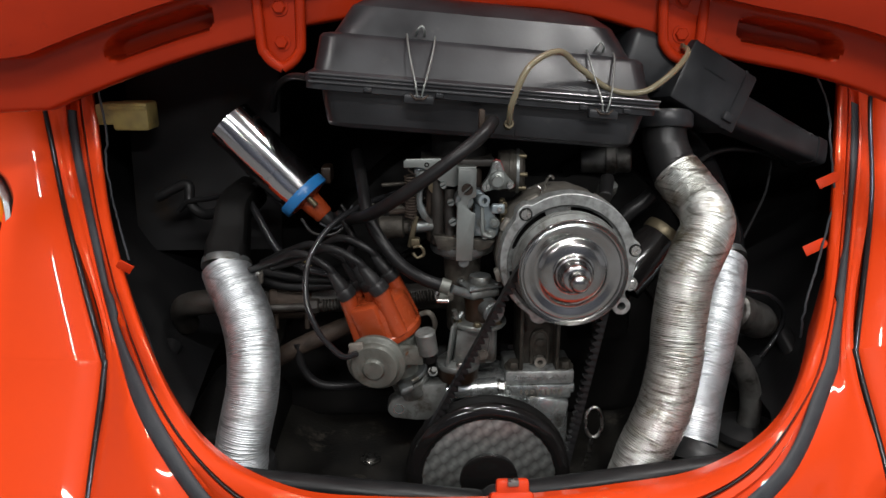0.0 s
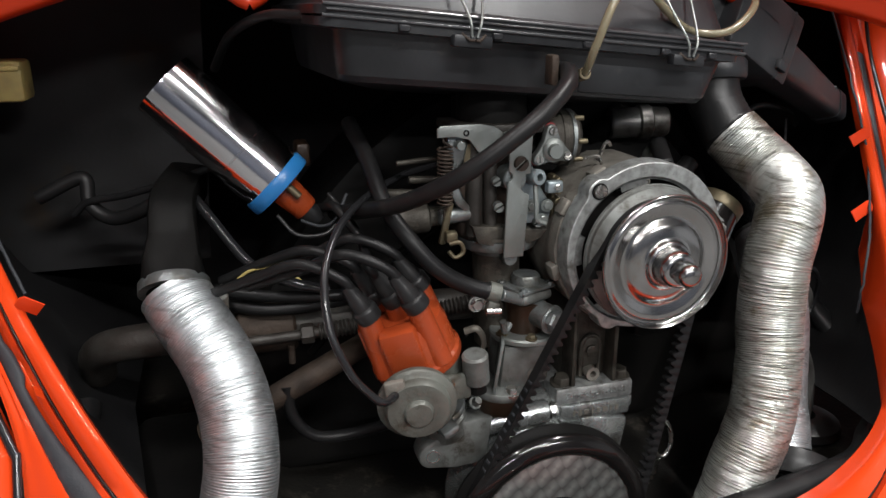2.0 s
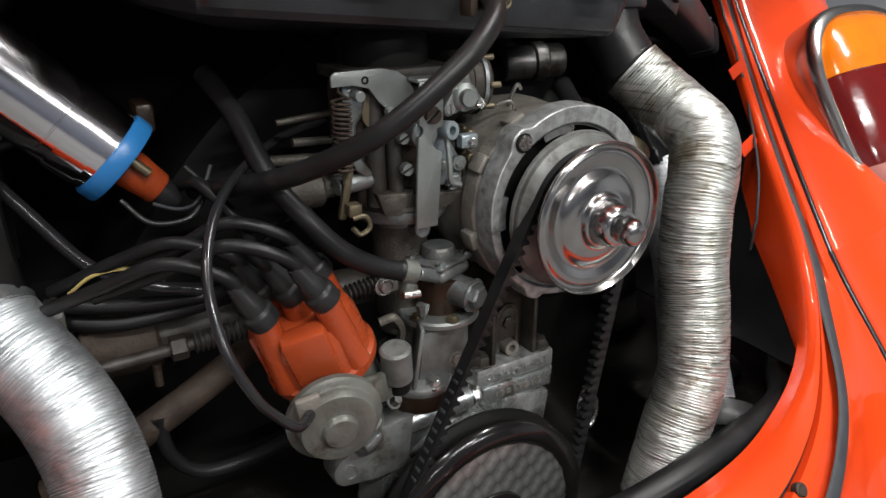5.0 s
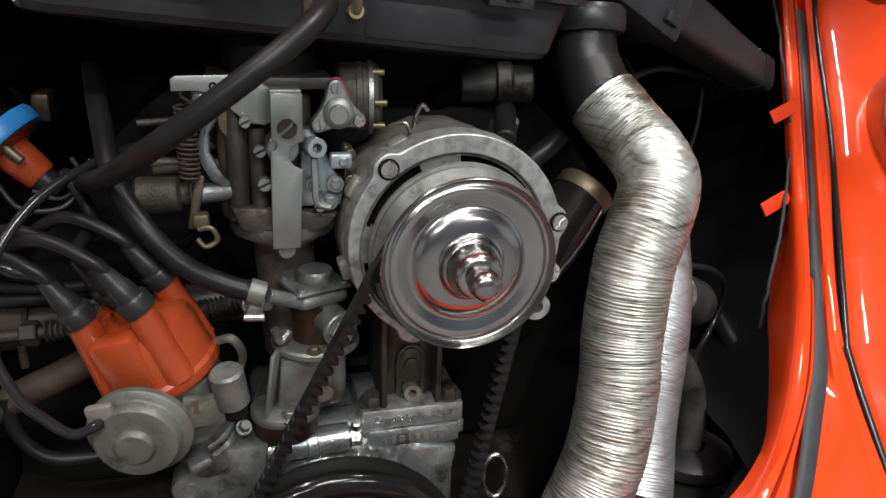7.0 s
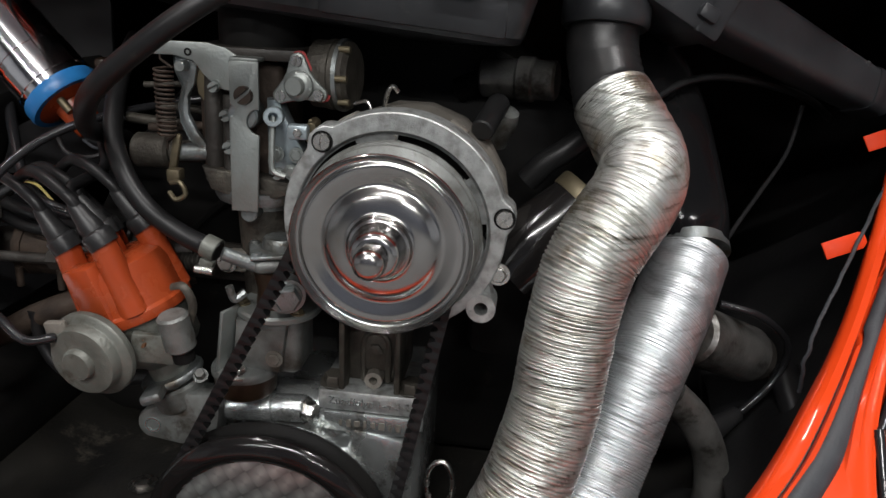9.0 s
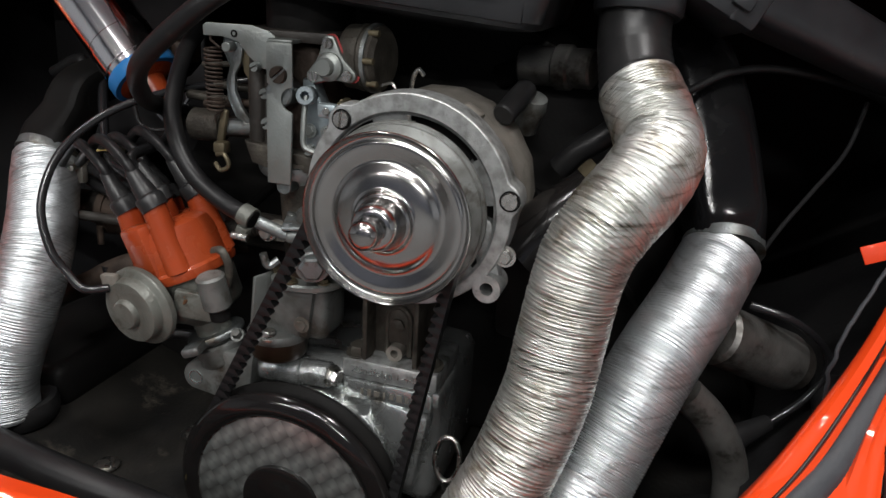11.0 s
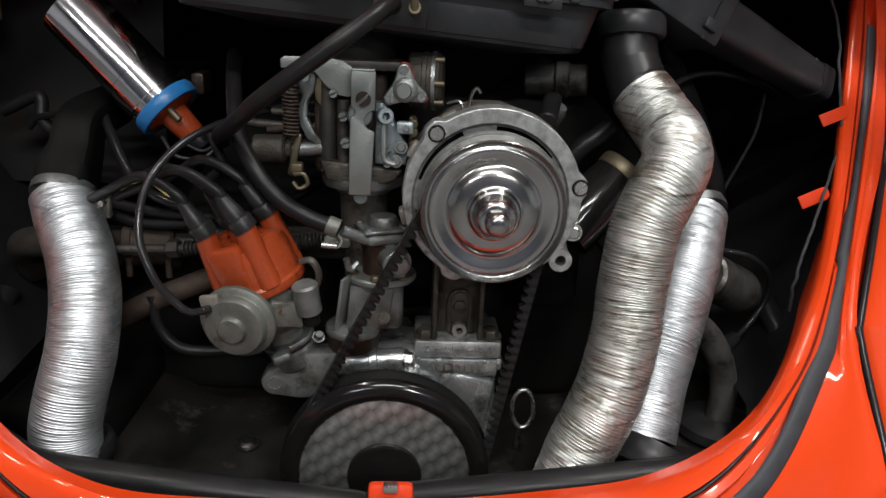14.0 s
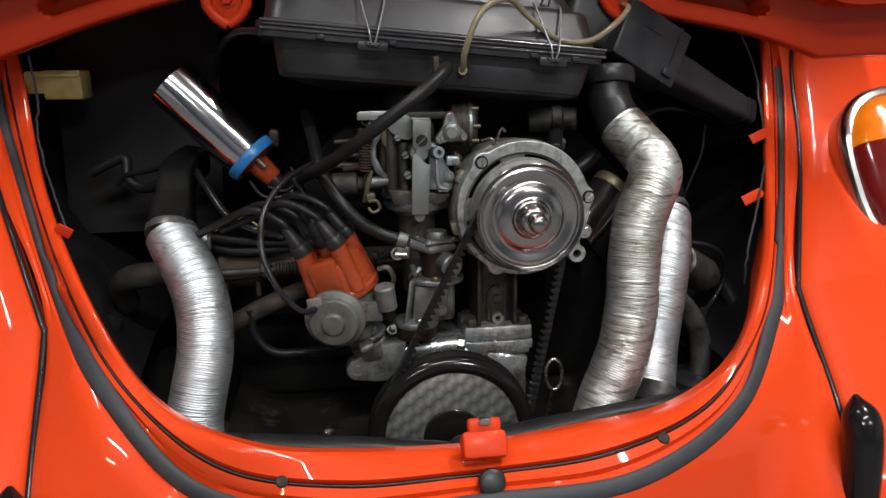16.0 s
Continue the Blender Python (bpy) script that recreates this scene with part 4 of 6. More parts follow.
part("hub_cap", turned([(0, 0.7120), (0.012, 0.7122), (0.0200, 0.7140), (0.0245, 0.7155), (0.0290, 0.7150), (0.0315, 0.7165), (0.0320, 0.7200), (0, 0.7200)], 64, False, CRANK), GLOSS_BLACK, crank, "black hub cap")


def belt_line():
    """The belt's closed line round both pulleys, in x and z."""
    c1, r1, c2, r2 = np.array((AX, AZ)), 0.0475, np.array((CX, CZ)), 0.0835
    d = c2 - c1
    length = np.linalg.norm(d)
    base = math.atan2(d[1], d[0])
    beta = math.acos((r1 - r2) / length)
    pts = []
    for a in np.linspace(base + beta, base + 2 * math.pi - beta, 60):
        pts.append(c1 + r1 * np.array((math.cos(a), math.sin(a))))
    for a in np.linspace(base - beta, base + beta, 60):
        pts.append(c2 + r2 * np.array((math.cos(a), math.sin(a))))
    pts.append(pts[0])
    return np.array([(p[0], 0.7285, p[1]) for p in pts])


line = even(belt_line(), 481)[:-1]
tangent = np.roll(line, -1, 0) - np.roll(line, 1, 0)
tangent /= np.linalg.norm(tangent, axis=1)[:, None]
out = np.stack([tangent[:, 2], 0 * tangent[:, 0], -tangent[:, 0]], 1)
if np.sum(out[0] * (line[0] - np.array((AX, 0.7285, AZ)))) < 0:
    out = -out
cog = np.where((np.arange(480) % 4) < 2, -0.0068, -0.0028)[:, None]
rows = [line + out * 0.002 + (0, -0.0055, 0), line + out * 0.002 + (0, 0.0055, 0), line + out * cog + (0, 0.0036, 0), line + out * cog + (0, -0.0036, 0)]
rows.append(rows[0])
belt = thing("fan_belt", (CX, 0.7285, CZ - 0.085), "black cogged V-belt round both pulleys", "belt")
part("band", grid(rows, True), HOSE, belt, sharp=25)
marks = [k for k in range(480) if line[k][0] < 0.075 and 0.45 < line[k][2] < 0.535 and out[k][0] < 0]
for k in marks[2:-2:4]:
    c = line[k] + out[k] * 0.0023
    m = Matrix.Translation(c) @ Matrix((Vector(tangent[k]), Vector((0, 1, 0)), Vector(out[k]))).transposed().to_4x4()
    part("print_mark", rbox((0.0022, 0.006, 0.0006), m, 0.0001, 1), SEAL_GREY, belt, "worn white print mark")

# ---- alternator stand, crankcase and flanges ----
stand = thing("alternator_stand", (0.144, 0.80, 0.478), "dull cast-alloy alternator pedestal with raised lettering", "pedestal")
part("foot", rbox((0.078, 0.060, 0.017), Matrix.Translation((0.145, 0.806, 0.4835)), 0.003), CAST, stand, "cast foot")
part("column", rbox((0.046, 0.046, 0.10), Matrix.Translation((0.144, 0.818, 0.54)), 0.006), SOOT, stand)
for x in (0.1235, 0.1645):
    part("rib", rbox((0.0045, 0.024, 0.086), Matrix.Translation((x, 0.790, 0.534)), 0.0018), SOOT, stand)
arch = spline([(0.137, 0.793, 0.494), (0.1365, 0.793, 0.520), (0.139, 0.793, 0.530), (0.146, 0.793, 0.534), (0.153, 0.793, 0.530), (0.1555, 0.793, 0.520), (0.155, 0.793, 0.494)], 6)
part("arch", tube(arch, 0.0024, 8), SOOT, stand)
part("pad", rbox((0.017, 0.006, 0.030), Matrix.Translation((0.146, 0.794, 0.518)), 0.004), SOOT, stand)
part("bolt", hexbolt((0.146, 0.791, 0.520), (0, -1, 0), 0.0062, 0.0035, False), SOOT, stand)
part("eye", lathe([(0.0032, 0), (0.0032, 0.010), (0.0066, 0.010), (0.0066, 0)], along((0, -1, 0), (0.146, 0.794, 0.4985)), 24, True), CAST_DULL, stand)
for x in (0.116, 0.174):
    part("foot_bolt", hexbolt((x, 0.788, 0.492), (0, -0.15, 1), 0.0080, 0.0085), SOOT, stand, "dirty hexagon bolt")


FACE = Matrix.Translation((0.145, 0.7757, 0.4838)) @ Matrix.Rotation(radians(90), 4, "X")
part("lettering", raised_text("Z\u00fcndfolge 1-4-3-2", 0.0084, 0.0006, FACE), CAST_BRIGHT, stand, "raised cast lettering")

case = thing("crankcase", (0.09, 0.83, 0.37), "silver-painted cast-alloy crankcase, greasy in the corners", "crankcase")
part("case_body", rbox((0.155, 0.12, 0.110), Matrix.Translation((0.105, 0.845, 0.420)), 0.012, 3), CAST_BRIGHT, case)
part("case_shoulder", cyl((0.020, 0.800, 0.462), (0.128, 0.800, 0.462), 0.020, bev=0.006), CAST_BRIGHT, case)
part("case_ledge", rbox((0.080, 0.050, 0.013), Matrix.Translation((0.146, 0.803, 0.4685)), 0.003), CAST_BRIGHT, case)
part("oil_gallery", cyl((0.036, 0.776, 0.470), (0.098, 0.776, 0.474), 0.0105, bev=0.002), CAST_BRIGHT, case, "bright tubular boss")
part("gallery_collar", cyl((0.066, 0.776, 0.472), (0.074, 0.776, 0.4725), 0.0125, bev=0.001), CAST_BRIGHT, case)
part("gallery_bolt", hexbolt((0.098, 0.774, 0.475), (1, -0.25, 0), 0.0068, 0.008), STEEL, case, "bright hexagon bolt")
part("stamped_pad", rbox((0.070, 0.008, 0.016), Matrix.Translation((0.146, 0.7785, 0.4665)), 0.002), CAST_BRIGHT, case)
for k in range(8):
    part("stamp_bar", rbox((0.0022 + 0.0012 * (k % 3), 0.0008, 0.0050 + 0.0014 * (k % 2)), Matrix.Translation((0.124 + 0.0062 * k, 0.7743, 0.4665)), 0.0003, 1), CAST_DULL, case, "stamped mark")
part("front_face", turned([(0.0, 0.760), (0.060, 0.760), (0.072, 0.768), (0.075, 0.80), (0, 0.80)], 64, False, CRANK), CAST_BRIGHT, case)
part("case_web", rbox((0.05, 0.02, 0.07), Matrix.Translation((0.150, 0.782, 0.425)) @ pose(0, 0, 0, 0, 10, 0), 0.006), CAST_BRIGHT, case)
arm = [(0.0125 * math.cos(radians(d)), 0.0125 * math.sin(radians(d))) for d in range(105, 261, 12)] + [(0.020, -0.0150), (0.048, -0.0140), (0.054, 0.030), (0.026, 0.0285), (0.010, 0.0200)]
part("bearing_arm", prism(arm, 0.022, Matrix.Translation((-0.015, 0.758, 0.457)), 0.003), GREY_CAST, case, "cast arm with a blind hole")
part("arm_ring", lathe([(0.0048, 0), (0.0048, 0.0008), (0.0062, 0.0008), (0.0062, 0)], along((0, -1, 0), (-0.015, 0.758, 0.457)), 28, True), CAST_BRIGHT, case)
part("arm_boss", lathe([(0, -0.082), (0.019, -0.082), (0.021, -0.079), (0.021, -0.066), (0.0185, -0.064), (0, -0.064)], along((-0.34, -0.06, 0.94), (-0.0245, 0.771, 0.546)), 40), GREY_CAST, case, "grey distributor seat")

ring = [(0.2030 + 0.0095 * math.cos(a), 0.750 + 0.002 * math.sin(a), 0.4405 + 0.0175 * math.sin(a)) for a in np.linspace(radians(-100), radians(255), 30)]
dip = thing("dipstick", (0.200, 0.77, 0.368), "bright wire dipstick with a loop handle", "dipstick")
part("loop", tube(np.array(ring), 0.0021, 12), STEEL, dip)
part("blade", tube(spline([ring[0], (0.2015, 0.752, 0.415), (0.201, 0.758, 0.395), (0.200, 0.775, 0.368)], 8), 0.0022, 10), STEEL, dip)

# ---- distributor ----
DC, DA = Vector((-0.0245, 0.771, 0.546)), Vector((-0.34, -0.06, 0.94)).normalized()
DM = along(DA, DC)
dist = thing("distributor", (0.0, 0.782, 0.470), "grey cast distributor with an orange cap", "distributor")
part("body", lathe([(0, -0.070), (0.014, -0.070), (0.0145, -0.045), (0.020, -0.040), (0.030, -0.034), (0.0325, -0.030), (0.0335, -0.004), (0.0345, -0.003), (0.0345, 0.0), (0, 0.0)], DM, 56), GREY_PAINT, dist, "grey cast housing")
part("clamp", lathe([(0.013, -0.0600), (0.0225, -0.0600), (0.0235, -0.0585), (0.0235, -0.0565), (0.0225, -0.0550), (0.013, -0.0550)], DM, 40, True), ZINC, dist, "round clamp plate")
part("clamp_ear", rbox((0.022, 0.016, 0.008), DM @ Matrix.Translation((0.026, -0.006, -0.0575)), 0.003), ZINC, dist)
part("clamp_nut", hexbolt((0.023, 0.762, 0.500), (0.2, -0.7, 0.7), 0.0040, 0.008), GREY_CAST, dist, "oily clamp nut")
part("side_plate", rbox((0.030, 0.006, 0.022), Matrix.Translation((0.000, 0.741, 0.530)) @ pose(0, 0, 0, 0, 10, 20), 0.002), GREY_PAINT, dist)
part("plate_screw", slot_screw((-0.006, 0.738, 0.535), (-0.2, -1, 0.1), 0.0038, 0.002, 30), BROWN, dist)
part("condenser", cyl((0.0185, 0.745, 0.530), (0.0150, 0.741, 0.557), 0.0108, bev=0.0018), GREY_CAST, dist, "dull brown-grey metal condenser can")
part("condenser_plug", cyl((0.0200, 0.7455, 0.520), (0.0185, 0.745, 0.531), 0.0075), BLACK_TIN, dist)
part("cap_clip", tube(spline([(0.022, 0.752, 0.545), (0.026, 0.750, 0.562), (0.020, 0.750, 0.574), (0.010, 0.753, 0.572)], 8), 0.0030, 10, True, lambda i, a: 1 - 0.5 * abs(math.sin(a))), SOOT, dist, "spring clip")
cap = part("cap", lathe([(0.020, -0.002), (0.0372, -0.002), (0.0380, 0.000), (0.0380, 0.005), (0.0355, 0.007), (0.0350, 0.012), (0.0342, 0.031), (0.0318, 0.0385), (0.0250, 0.0425), (0, 0.0435)], DM, 64), ORANGE, dist, "orange moulded cap")
TOWERS = []
for a, h in ((198, 0.0565), (283, 0.0615), (18, 0.060), (108, 0.057)):
    c, s = math.cos(radians(a)), math.sin(radians(a))
    rr = 0.0265
    foot, top = Vector((rr * 1.13 * c, rr * 1.13 * s, 0.004)), Vector((rr * c, rr * s, h))
    part("tower", cyl(DM @ foot, DM @ top, 0.0102, 0.0090, 0.001, 28), ORANGE, cap)
    TOWERS.append((DM @ top, (DM.to_3x3() @ (top - foot)).normalized()))
part("tower", cyl(DM @ Vector((0, 0, 0.030)), DM @ Vector((0, 0, 0.060)), 0.0108, 0.0086, 0.001, 28), ORANGE, cap)
TOWERS.append((DM @ Vector((0, 0, 0.060)), DA))
for a in (240, 330):
    c, s = math.cos(radians(a)), math.sin(radians(a))
    part("cap_web", rbox((0.018, 0.030, 0.046), DM @ Matrix.Translation((0.0262 * c, 0.0262 * s, 0.0235)) @ pose(0, 0, 0, 0, 0, a), 0.004), ORANGE, cap)

VD = Vector((-0.14, -0.97, -0.10)).normalized()
VC = Vector((-0.0365, 0.7265, 0.5280))
part("vacuum_can", lathe([(0, -0.022), (0.012, -0.022), (0.022, -0.008), (0.0295, -0.006), (0.0312, -0.004), (0.0312, 0.0), (0.0300, 0.0015), (0.0272, 0.0022), (0.0258, 0.0035), (0.0250, 0.0085), (0.0238, 0.0105),
                           (0.0165, 0.0118), (0.0152, 0.0115), (0.0118, 0.0122), (0.0112, 0.0150), (0.0100, 0.0162), (0, 0.0165)], along(VD, VC), 64), GREY_PAINT, dist, "round vacuum advance capsule")
part("can_neck", cyl(VC - VD * 0.022, DC + Vector((0, -0.01, -0.02)), 0.010), GREY_PAINT, dist)
NIP = VC + Vector((-0.0190, -0.009, 0.0150))
part("nipple_pad", rbox((0.016, 0.006, 0.022), along(VD, NIP + Vector((0.001, 0.003, 0.0)), 10) @ pose(0, 0, 0, 90), 0.002), CAST_DULL, dist, "dusty grey hose stub")

# ---- wires and leads ----
def lead(name, ctrl, r, material, label, category="cable", group="", segs=12, steps=10):
    return solo(name, tube(spline(ctrl, steps), r, segs), material, ctrl[-1], label, category, group)


def rubber_hose(name, ctrl, r, material, label, segs=20, end=0):
    """A rubber hose with the swollen cuff where it is pushed on its stub."""
    hose = thing(name, Vector(ctrl[-1]), label, "hose")
    line = spline(ctrl, 12)
    part("hose", tube(line, r, segs), material, hose)
    k = line[:6] if end == 0 else line[-6:]
    part("hose_end", tube(k, np.interp(np.arange(6), [0, 1, 4, 5], [r * 1.02, r * 1.10, r * 1.10, r * 1.01]), segs), material, hose, "swollen cuff on its stub")
    return hose


WAYS = [[(-0.078, 0.783, 0.634), (-0.100, 0.800, 0.636), (-0.130, 0.820, 0.622), (-0.165, 0.86, 0.600)],
        [(-0.048, 0.765, 0.652), (-0.075, 0.790, 0.654), (-0.110, 0.820, 0.634), (-0.150, 0.87, 0.600)],
        [(-0.010, 0.785, 0.652), (-0.038, 0.810, 0.664), (-0.080, 0.840, 0.648), (-0.130, 0.89, 0.600)],
        [(-0.030, 0.815, 0.645), (-0.055, 0.835, 0.650), (-0.090, 0.86, 0.630), (-0.12, 0.90, 0.590)],
        [(-0.062, 0.805, 0.640), (-0.078, 0.83, 0.662), (-0.086, 0.86, 0.655), (-0.095, 0.872, 0.652)]]
for k, ((top, d), way) in enumerate(zip(TOWERS, WAYS)):
    lean = (d + Vector((-0.30, 0.0, 0.0))).normalized()
    if k < 4:
        end = top + lean * 0.044
        way = [end + Vector((-0.026, 0.012, 0.004)), end + Vector((-0.056, 0.032, -0.008 - 0.002 * k)), end + Vector((-0.095, 0.062, -0.032))]
    wire = thing("ignition_lead", Vector(way[-1]), "black ignition lead with a rubber boot on the cap", "cable", "ignition leads")
    part("boot", lathe([(0.0092, -0.005), (0.0102, -0.005), (0.0105, 0.004), (0.0098, 0.0055), (0.0082, 0.0065), (0.0076, 0.014), (0.0068, 0.016), (0.0056, 0.025), (0.0046, 0.029)], along(lean, top), 32), RUBBER, wire, "ribbed rubber boot")
    part("lead", tube(spline([top + lean * 0.018, top + lean * 0.036, *way], 10), 0.0042, 14), HOSE, wire)

rubber_hose("vacuum_hose", [NIP, NIP + Vector((-0.012, -0.012, 0.002)), (-0.080, 0.704, 0.557), (-0.092, 0.703, 0.575), (-0.103, 0.712, 0.605), (-0.102, 0.735, 0.638), (-0.086, 0.766, 0.662), (-0.060, 0.798, 0.676),
                     (-0.020, 0.835, 0.685), (0.02, 0.85, 0.69)], 0.0031, GLOSSY, "thin glossy black vacuum hose looping from the distributor", 14)
rubber_hose("breather_hose", [(0.083, 0.752, 0.775), (0.082, 0.734, 0.776), (0.070, 0.714, 0.766), (0.040, 0.702, 0.744), (-0.006, 0.710, 0.710), (-0.040, 0.752, 0.682), (-0.062, 0.800, 0.666), (-0.075, 0.86, 0.65)],
     0.0066, HOSE, "thick black breather hose from the air cleaner")
rubber_hose("fuel_hose", [(-0.060, 0.86, 0.728), (-0.053, 0.822, 0.706), (-0.044, 0.790, 0.670), (-0.028, 0.772, 0.645), (-0.010, 0.765, 0.624), (0.014, 0.763, 0.608), (0.042, 0.760, 0.598)], 0.0068, HOSE,
     "black rubber fuel hose to the pump", 20, 1)
lead("clear_tube", [(0.100, 0.752, 0.772), (0.100, 0.742, 0.776), (0.101, 0.730, 0.795), (0.117, 0.732, 0.829), (0.148, 0.752, 0.842), (0.172, 0.768, 0.826), (0.206, 0.775, 0.804), (0.238, 0.768, 0.802), (0.270, 0.780, 0.820),
                    (0.298, 0.820, 0.838), (0.302, 0.85, 0.845)], 0.0032, TUBE, "yellowed clear plastic tube over the air cleaner", "tube", segs=16)

# ---- air cleaner and its snorkel ----
ex = Vector((0.993, 0.060, -0.090)).normalized()
ey = Vector((-0.060, 0.998, 0.0)).normalized()
ez = ex.cross(ey).normalized()
BOX = Matrix.Translation((-0.093, 0.748, 0.811)) @ Matrix((ex, ey, ez)).transposed().to_4x4()


def rounded(x0, x1, y0, y1, z, r, m, n=7):
    """A rounded rectangle lying level."""
    pts = []
    for cx, cy, a0 in ((x1 - r, y1 - r, 0), (x0 + r, y1 - r, 90), (x0 + r, y0 + r, 180), (x1 - r, y0 + r, 270)):
        for a in np.linspace(a0, a0 + 90, n):
            pts.append(m @ Vector((cx + r * math.cos(radians(a)), cy + r * math.sin(radians(a)), z)))
    return pts


def capped(rows):
    bm = grid(rows, True)
    bm.verts.ensure_lookup_table()
    n = len(rows[0])
    bm.faces.new([bm.verts[k] for k in range(n)])
    bm.faces.new([bm.verts[(len(rows) - 1) * n + k] for k in range(n)])
    return bm


cleaner = thing("air_cleaner", BOX @ Vector((0.17, 0.1, -0.05)), "black moulded plastic air cleaner box, scuffed and dusty", "air cleaner")
part("lid", capped([rounded(*a, BOX) for a in ((-0.006, 0.352, -0.006, 0.22, 0.0055, 0.014), (-0.006, 0.352, -0.006, 0.22, 0.0115, 0.014), (-0.001, 0.346, 0.002, 0.215, 0.0130, 0.016),
                                               (0.001, 0.344, 0.006, 0.21, 0.016, 0.018), (0.004, 0.341, 0.025, 0.20, 0.047, 0.020), (0.007, 0.338, 0.029, 0.198, 0.0505, 0.020),
                                               (0.018, 0.328, 0.033, 0.192, 0.0520, 0.024), (0.024, 0.323, 0.038, 0.188, 0.062, 0.028), (0.034, 0.314, 0.050, 0.18, 0.080, 0.034),
                                               (0.052, 0.297, 0.072, 0.17, 0.0920, 0.036), (0.085, 0.268, 0.100, 0.15, 0.0960, 0.02))]), PLASTIC, cleaner, "domed lid", sharp=21)
part("tub", capped([rounded(*a, BOX) for a in ((-0.005, 0.349, -0.005, 0.22, 0.0040, 0.014), (-0.005, 0.349, -0.005, 0.22, -0.0020, 0.014), (0.010, 0.341, 0.006, 0.212, -0.0035, 0.014),
                                               (0.011, 0.340, 0.007, 0.21, -0.010, 0.014), (0.016, 0.336, 0.012, 0.205, -0.034, 0.015), (0.018, 0.334, 0.015, 0.20, -0.0385, 0.017),
                                               (0.026, 0.326, 0.028, 0.19, -0.0410, 0.022), (0.044, 0.310, 0.080, 0.18, -0.0460, 0.03), (0.064, 0.290, 0.100, 0.17, -0.050, 0.03))]), PLASTIC, cleaner, "lower tub", sharp=21)
# beads paler and glossier than the box, to draw the rim's glint lines
for dz in (0.0125, 0.0050):
    part("rim_bead", tube([BOX @ Vector((x, -0.0062, dz)) for x in np.linspace(-0.002, 0.348, 40)], 0.0013, 8), RIM_GLINT, cleaner, "shiny rim edge, paler for its glint")
part("front_panel", rbox((0.118, 0.006, 0.026), BOX @ Matrix.Translation((0.265, 0.0118, -0.0225)) @ pose(0, 0, 0, 7, 0, 0), 0.003), PLASTIC, cleaner)
part("rib", rbox((0.346, 0.003, 0.0022), BOX @ Matrix.Translation((0.173, -0.0065, 0.0090)), 0.0008, 1), PLASTIC, cleaner)
for x in (0.055, 0.125, 0.200, 0.270, 0.315):
    part("flange_tab", rbox((0.008, 0.004, 0.005), BOX @ Matrix.Translation((x, -0.0065, 0.001)), 0.001, 1), PLASTIC, cleaner)
for x in (0.105, 0.290):
    clip = part("clip_foot", rbox((0.030, 0.010, 0.009), BOX @ Matrix.Translation((x, -0.007, -0.004)), 0.002), PLASTIC, cleaner)
    for s in (-1, 1):
        wire = spline([BOX @ Vector((x + 0.0020 * s, -0.013, -0.001)), BOX @ Vector((x + 0.0045 * s, -0.012, 0.011)), BOX @ Vector((x + 0.0095 * s, 0.004, 0.030)),
                       BOX @ Vector((x + 0.0135 * s, 0.022, 0.050)), BOX @ Vector((x + 0.0140 * s, 0.032, 0.056))], 8)
        part("clip_wire", tube(wire, 0.0010, 8), ZINC_PALE, clip, "dull spring wire")
        part("clip_wire", tube(spline([BOX @ Vector((x + 0.0004 * s, -0.0145, -0.003)), BOX @ Vector((x + 0.004 * s, -0.0135, -0.003)), BOX @ Vector((x + 0.009 * s, -0.010, 0.001))], 6), 0.0010, 8), RUST, clip)
    loop = spline([BOX @ Vector((x - 0.005, 0.034, 0.056)), BOX @ Vector((x - 0.004, 0.030, 0.061)), BOX @ Vector((x, 0.031, 0.065)), BOX @ Vector((x + 0.003, 0.030, 0.061)), BOX @ Vector((x + 0.004, 0.034, 0.056))], 6)
    part("clip_hook", tube(loop, 0.0011, 8), ZINC_PALE, clip)
part("hose_stub", cyl((0.083, 0.760, 0.775), (0.082, 0.744, 0.776), 0.0062), BRASS, cleaner, "brass hose stub")
part("stub_plate", rbox((0.006, 0.014, 0.022), Matrix.Translation((0.073, 0.744, 0.777)), 0.002), RUST, cleaner, "rusty stub bracket")
part("tube_stub", cyl((0.101, 0.762, 0.770), (0.100, 0.743, 0.774), 0.0048), BRASS, cleaner)
part("throat", lathe([(0.026, 0.0), (0.030, 0.002), (0.030, 0.035), (0.026, 0.04)], Matrix.Translation((0.055, 0.835, 0.715)), 40), BLACK_TIN, cleaner)

snorkel = thing("air_intake", (0.33, 0.86, 0.77), "black plastic intake snorkel with a warm-air flap housing", "air intake")


def squarish(i, a):
    return (abs(math.cos(a)) ** 5 + abs(math.sin(a)) ** 5) ** -0.2


part("neck", rbox((0.100, 0.070, 0.062), Matrix.Translation((0.283, 0.885, 0.821)) @ pose(0, 0, 0, -6, 17, 6), 0.010, 3), PLASTIC, snorkel, "boxy intake neck")
SN = Matrix.Translation((0.330, 0.872, 0.797)) @ pose(0, 0, 0, -8, 28, 12)
part("flap_housing", rbox((0.094, 0.066, 0.070), SN, 0.004, 2), PLASTIC, snorkel, "square flap housing")
part("housing_lip", rbox((0.004, 0.066, 0.070), SN @ Matrix.Translation((0.030, 0, 0)), 0.001), PLASTIC, snorkel)
part("lug", rbox((0.014, 0.008, 0.010), SN @ Matrix.Translation((0.030, -0.034, -0.022)), 0.002), PLASTIC, snorkel)
part("side_rib", rbox((0.034, 0.003, 0.004), SN @ Matrix.Translation((-0.008, -0.0315, 0.012)), 0.001), PLASTIC, snorkel)
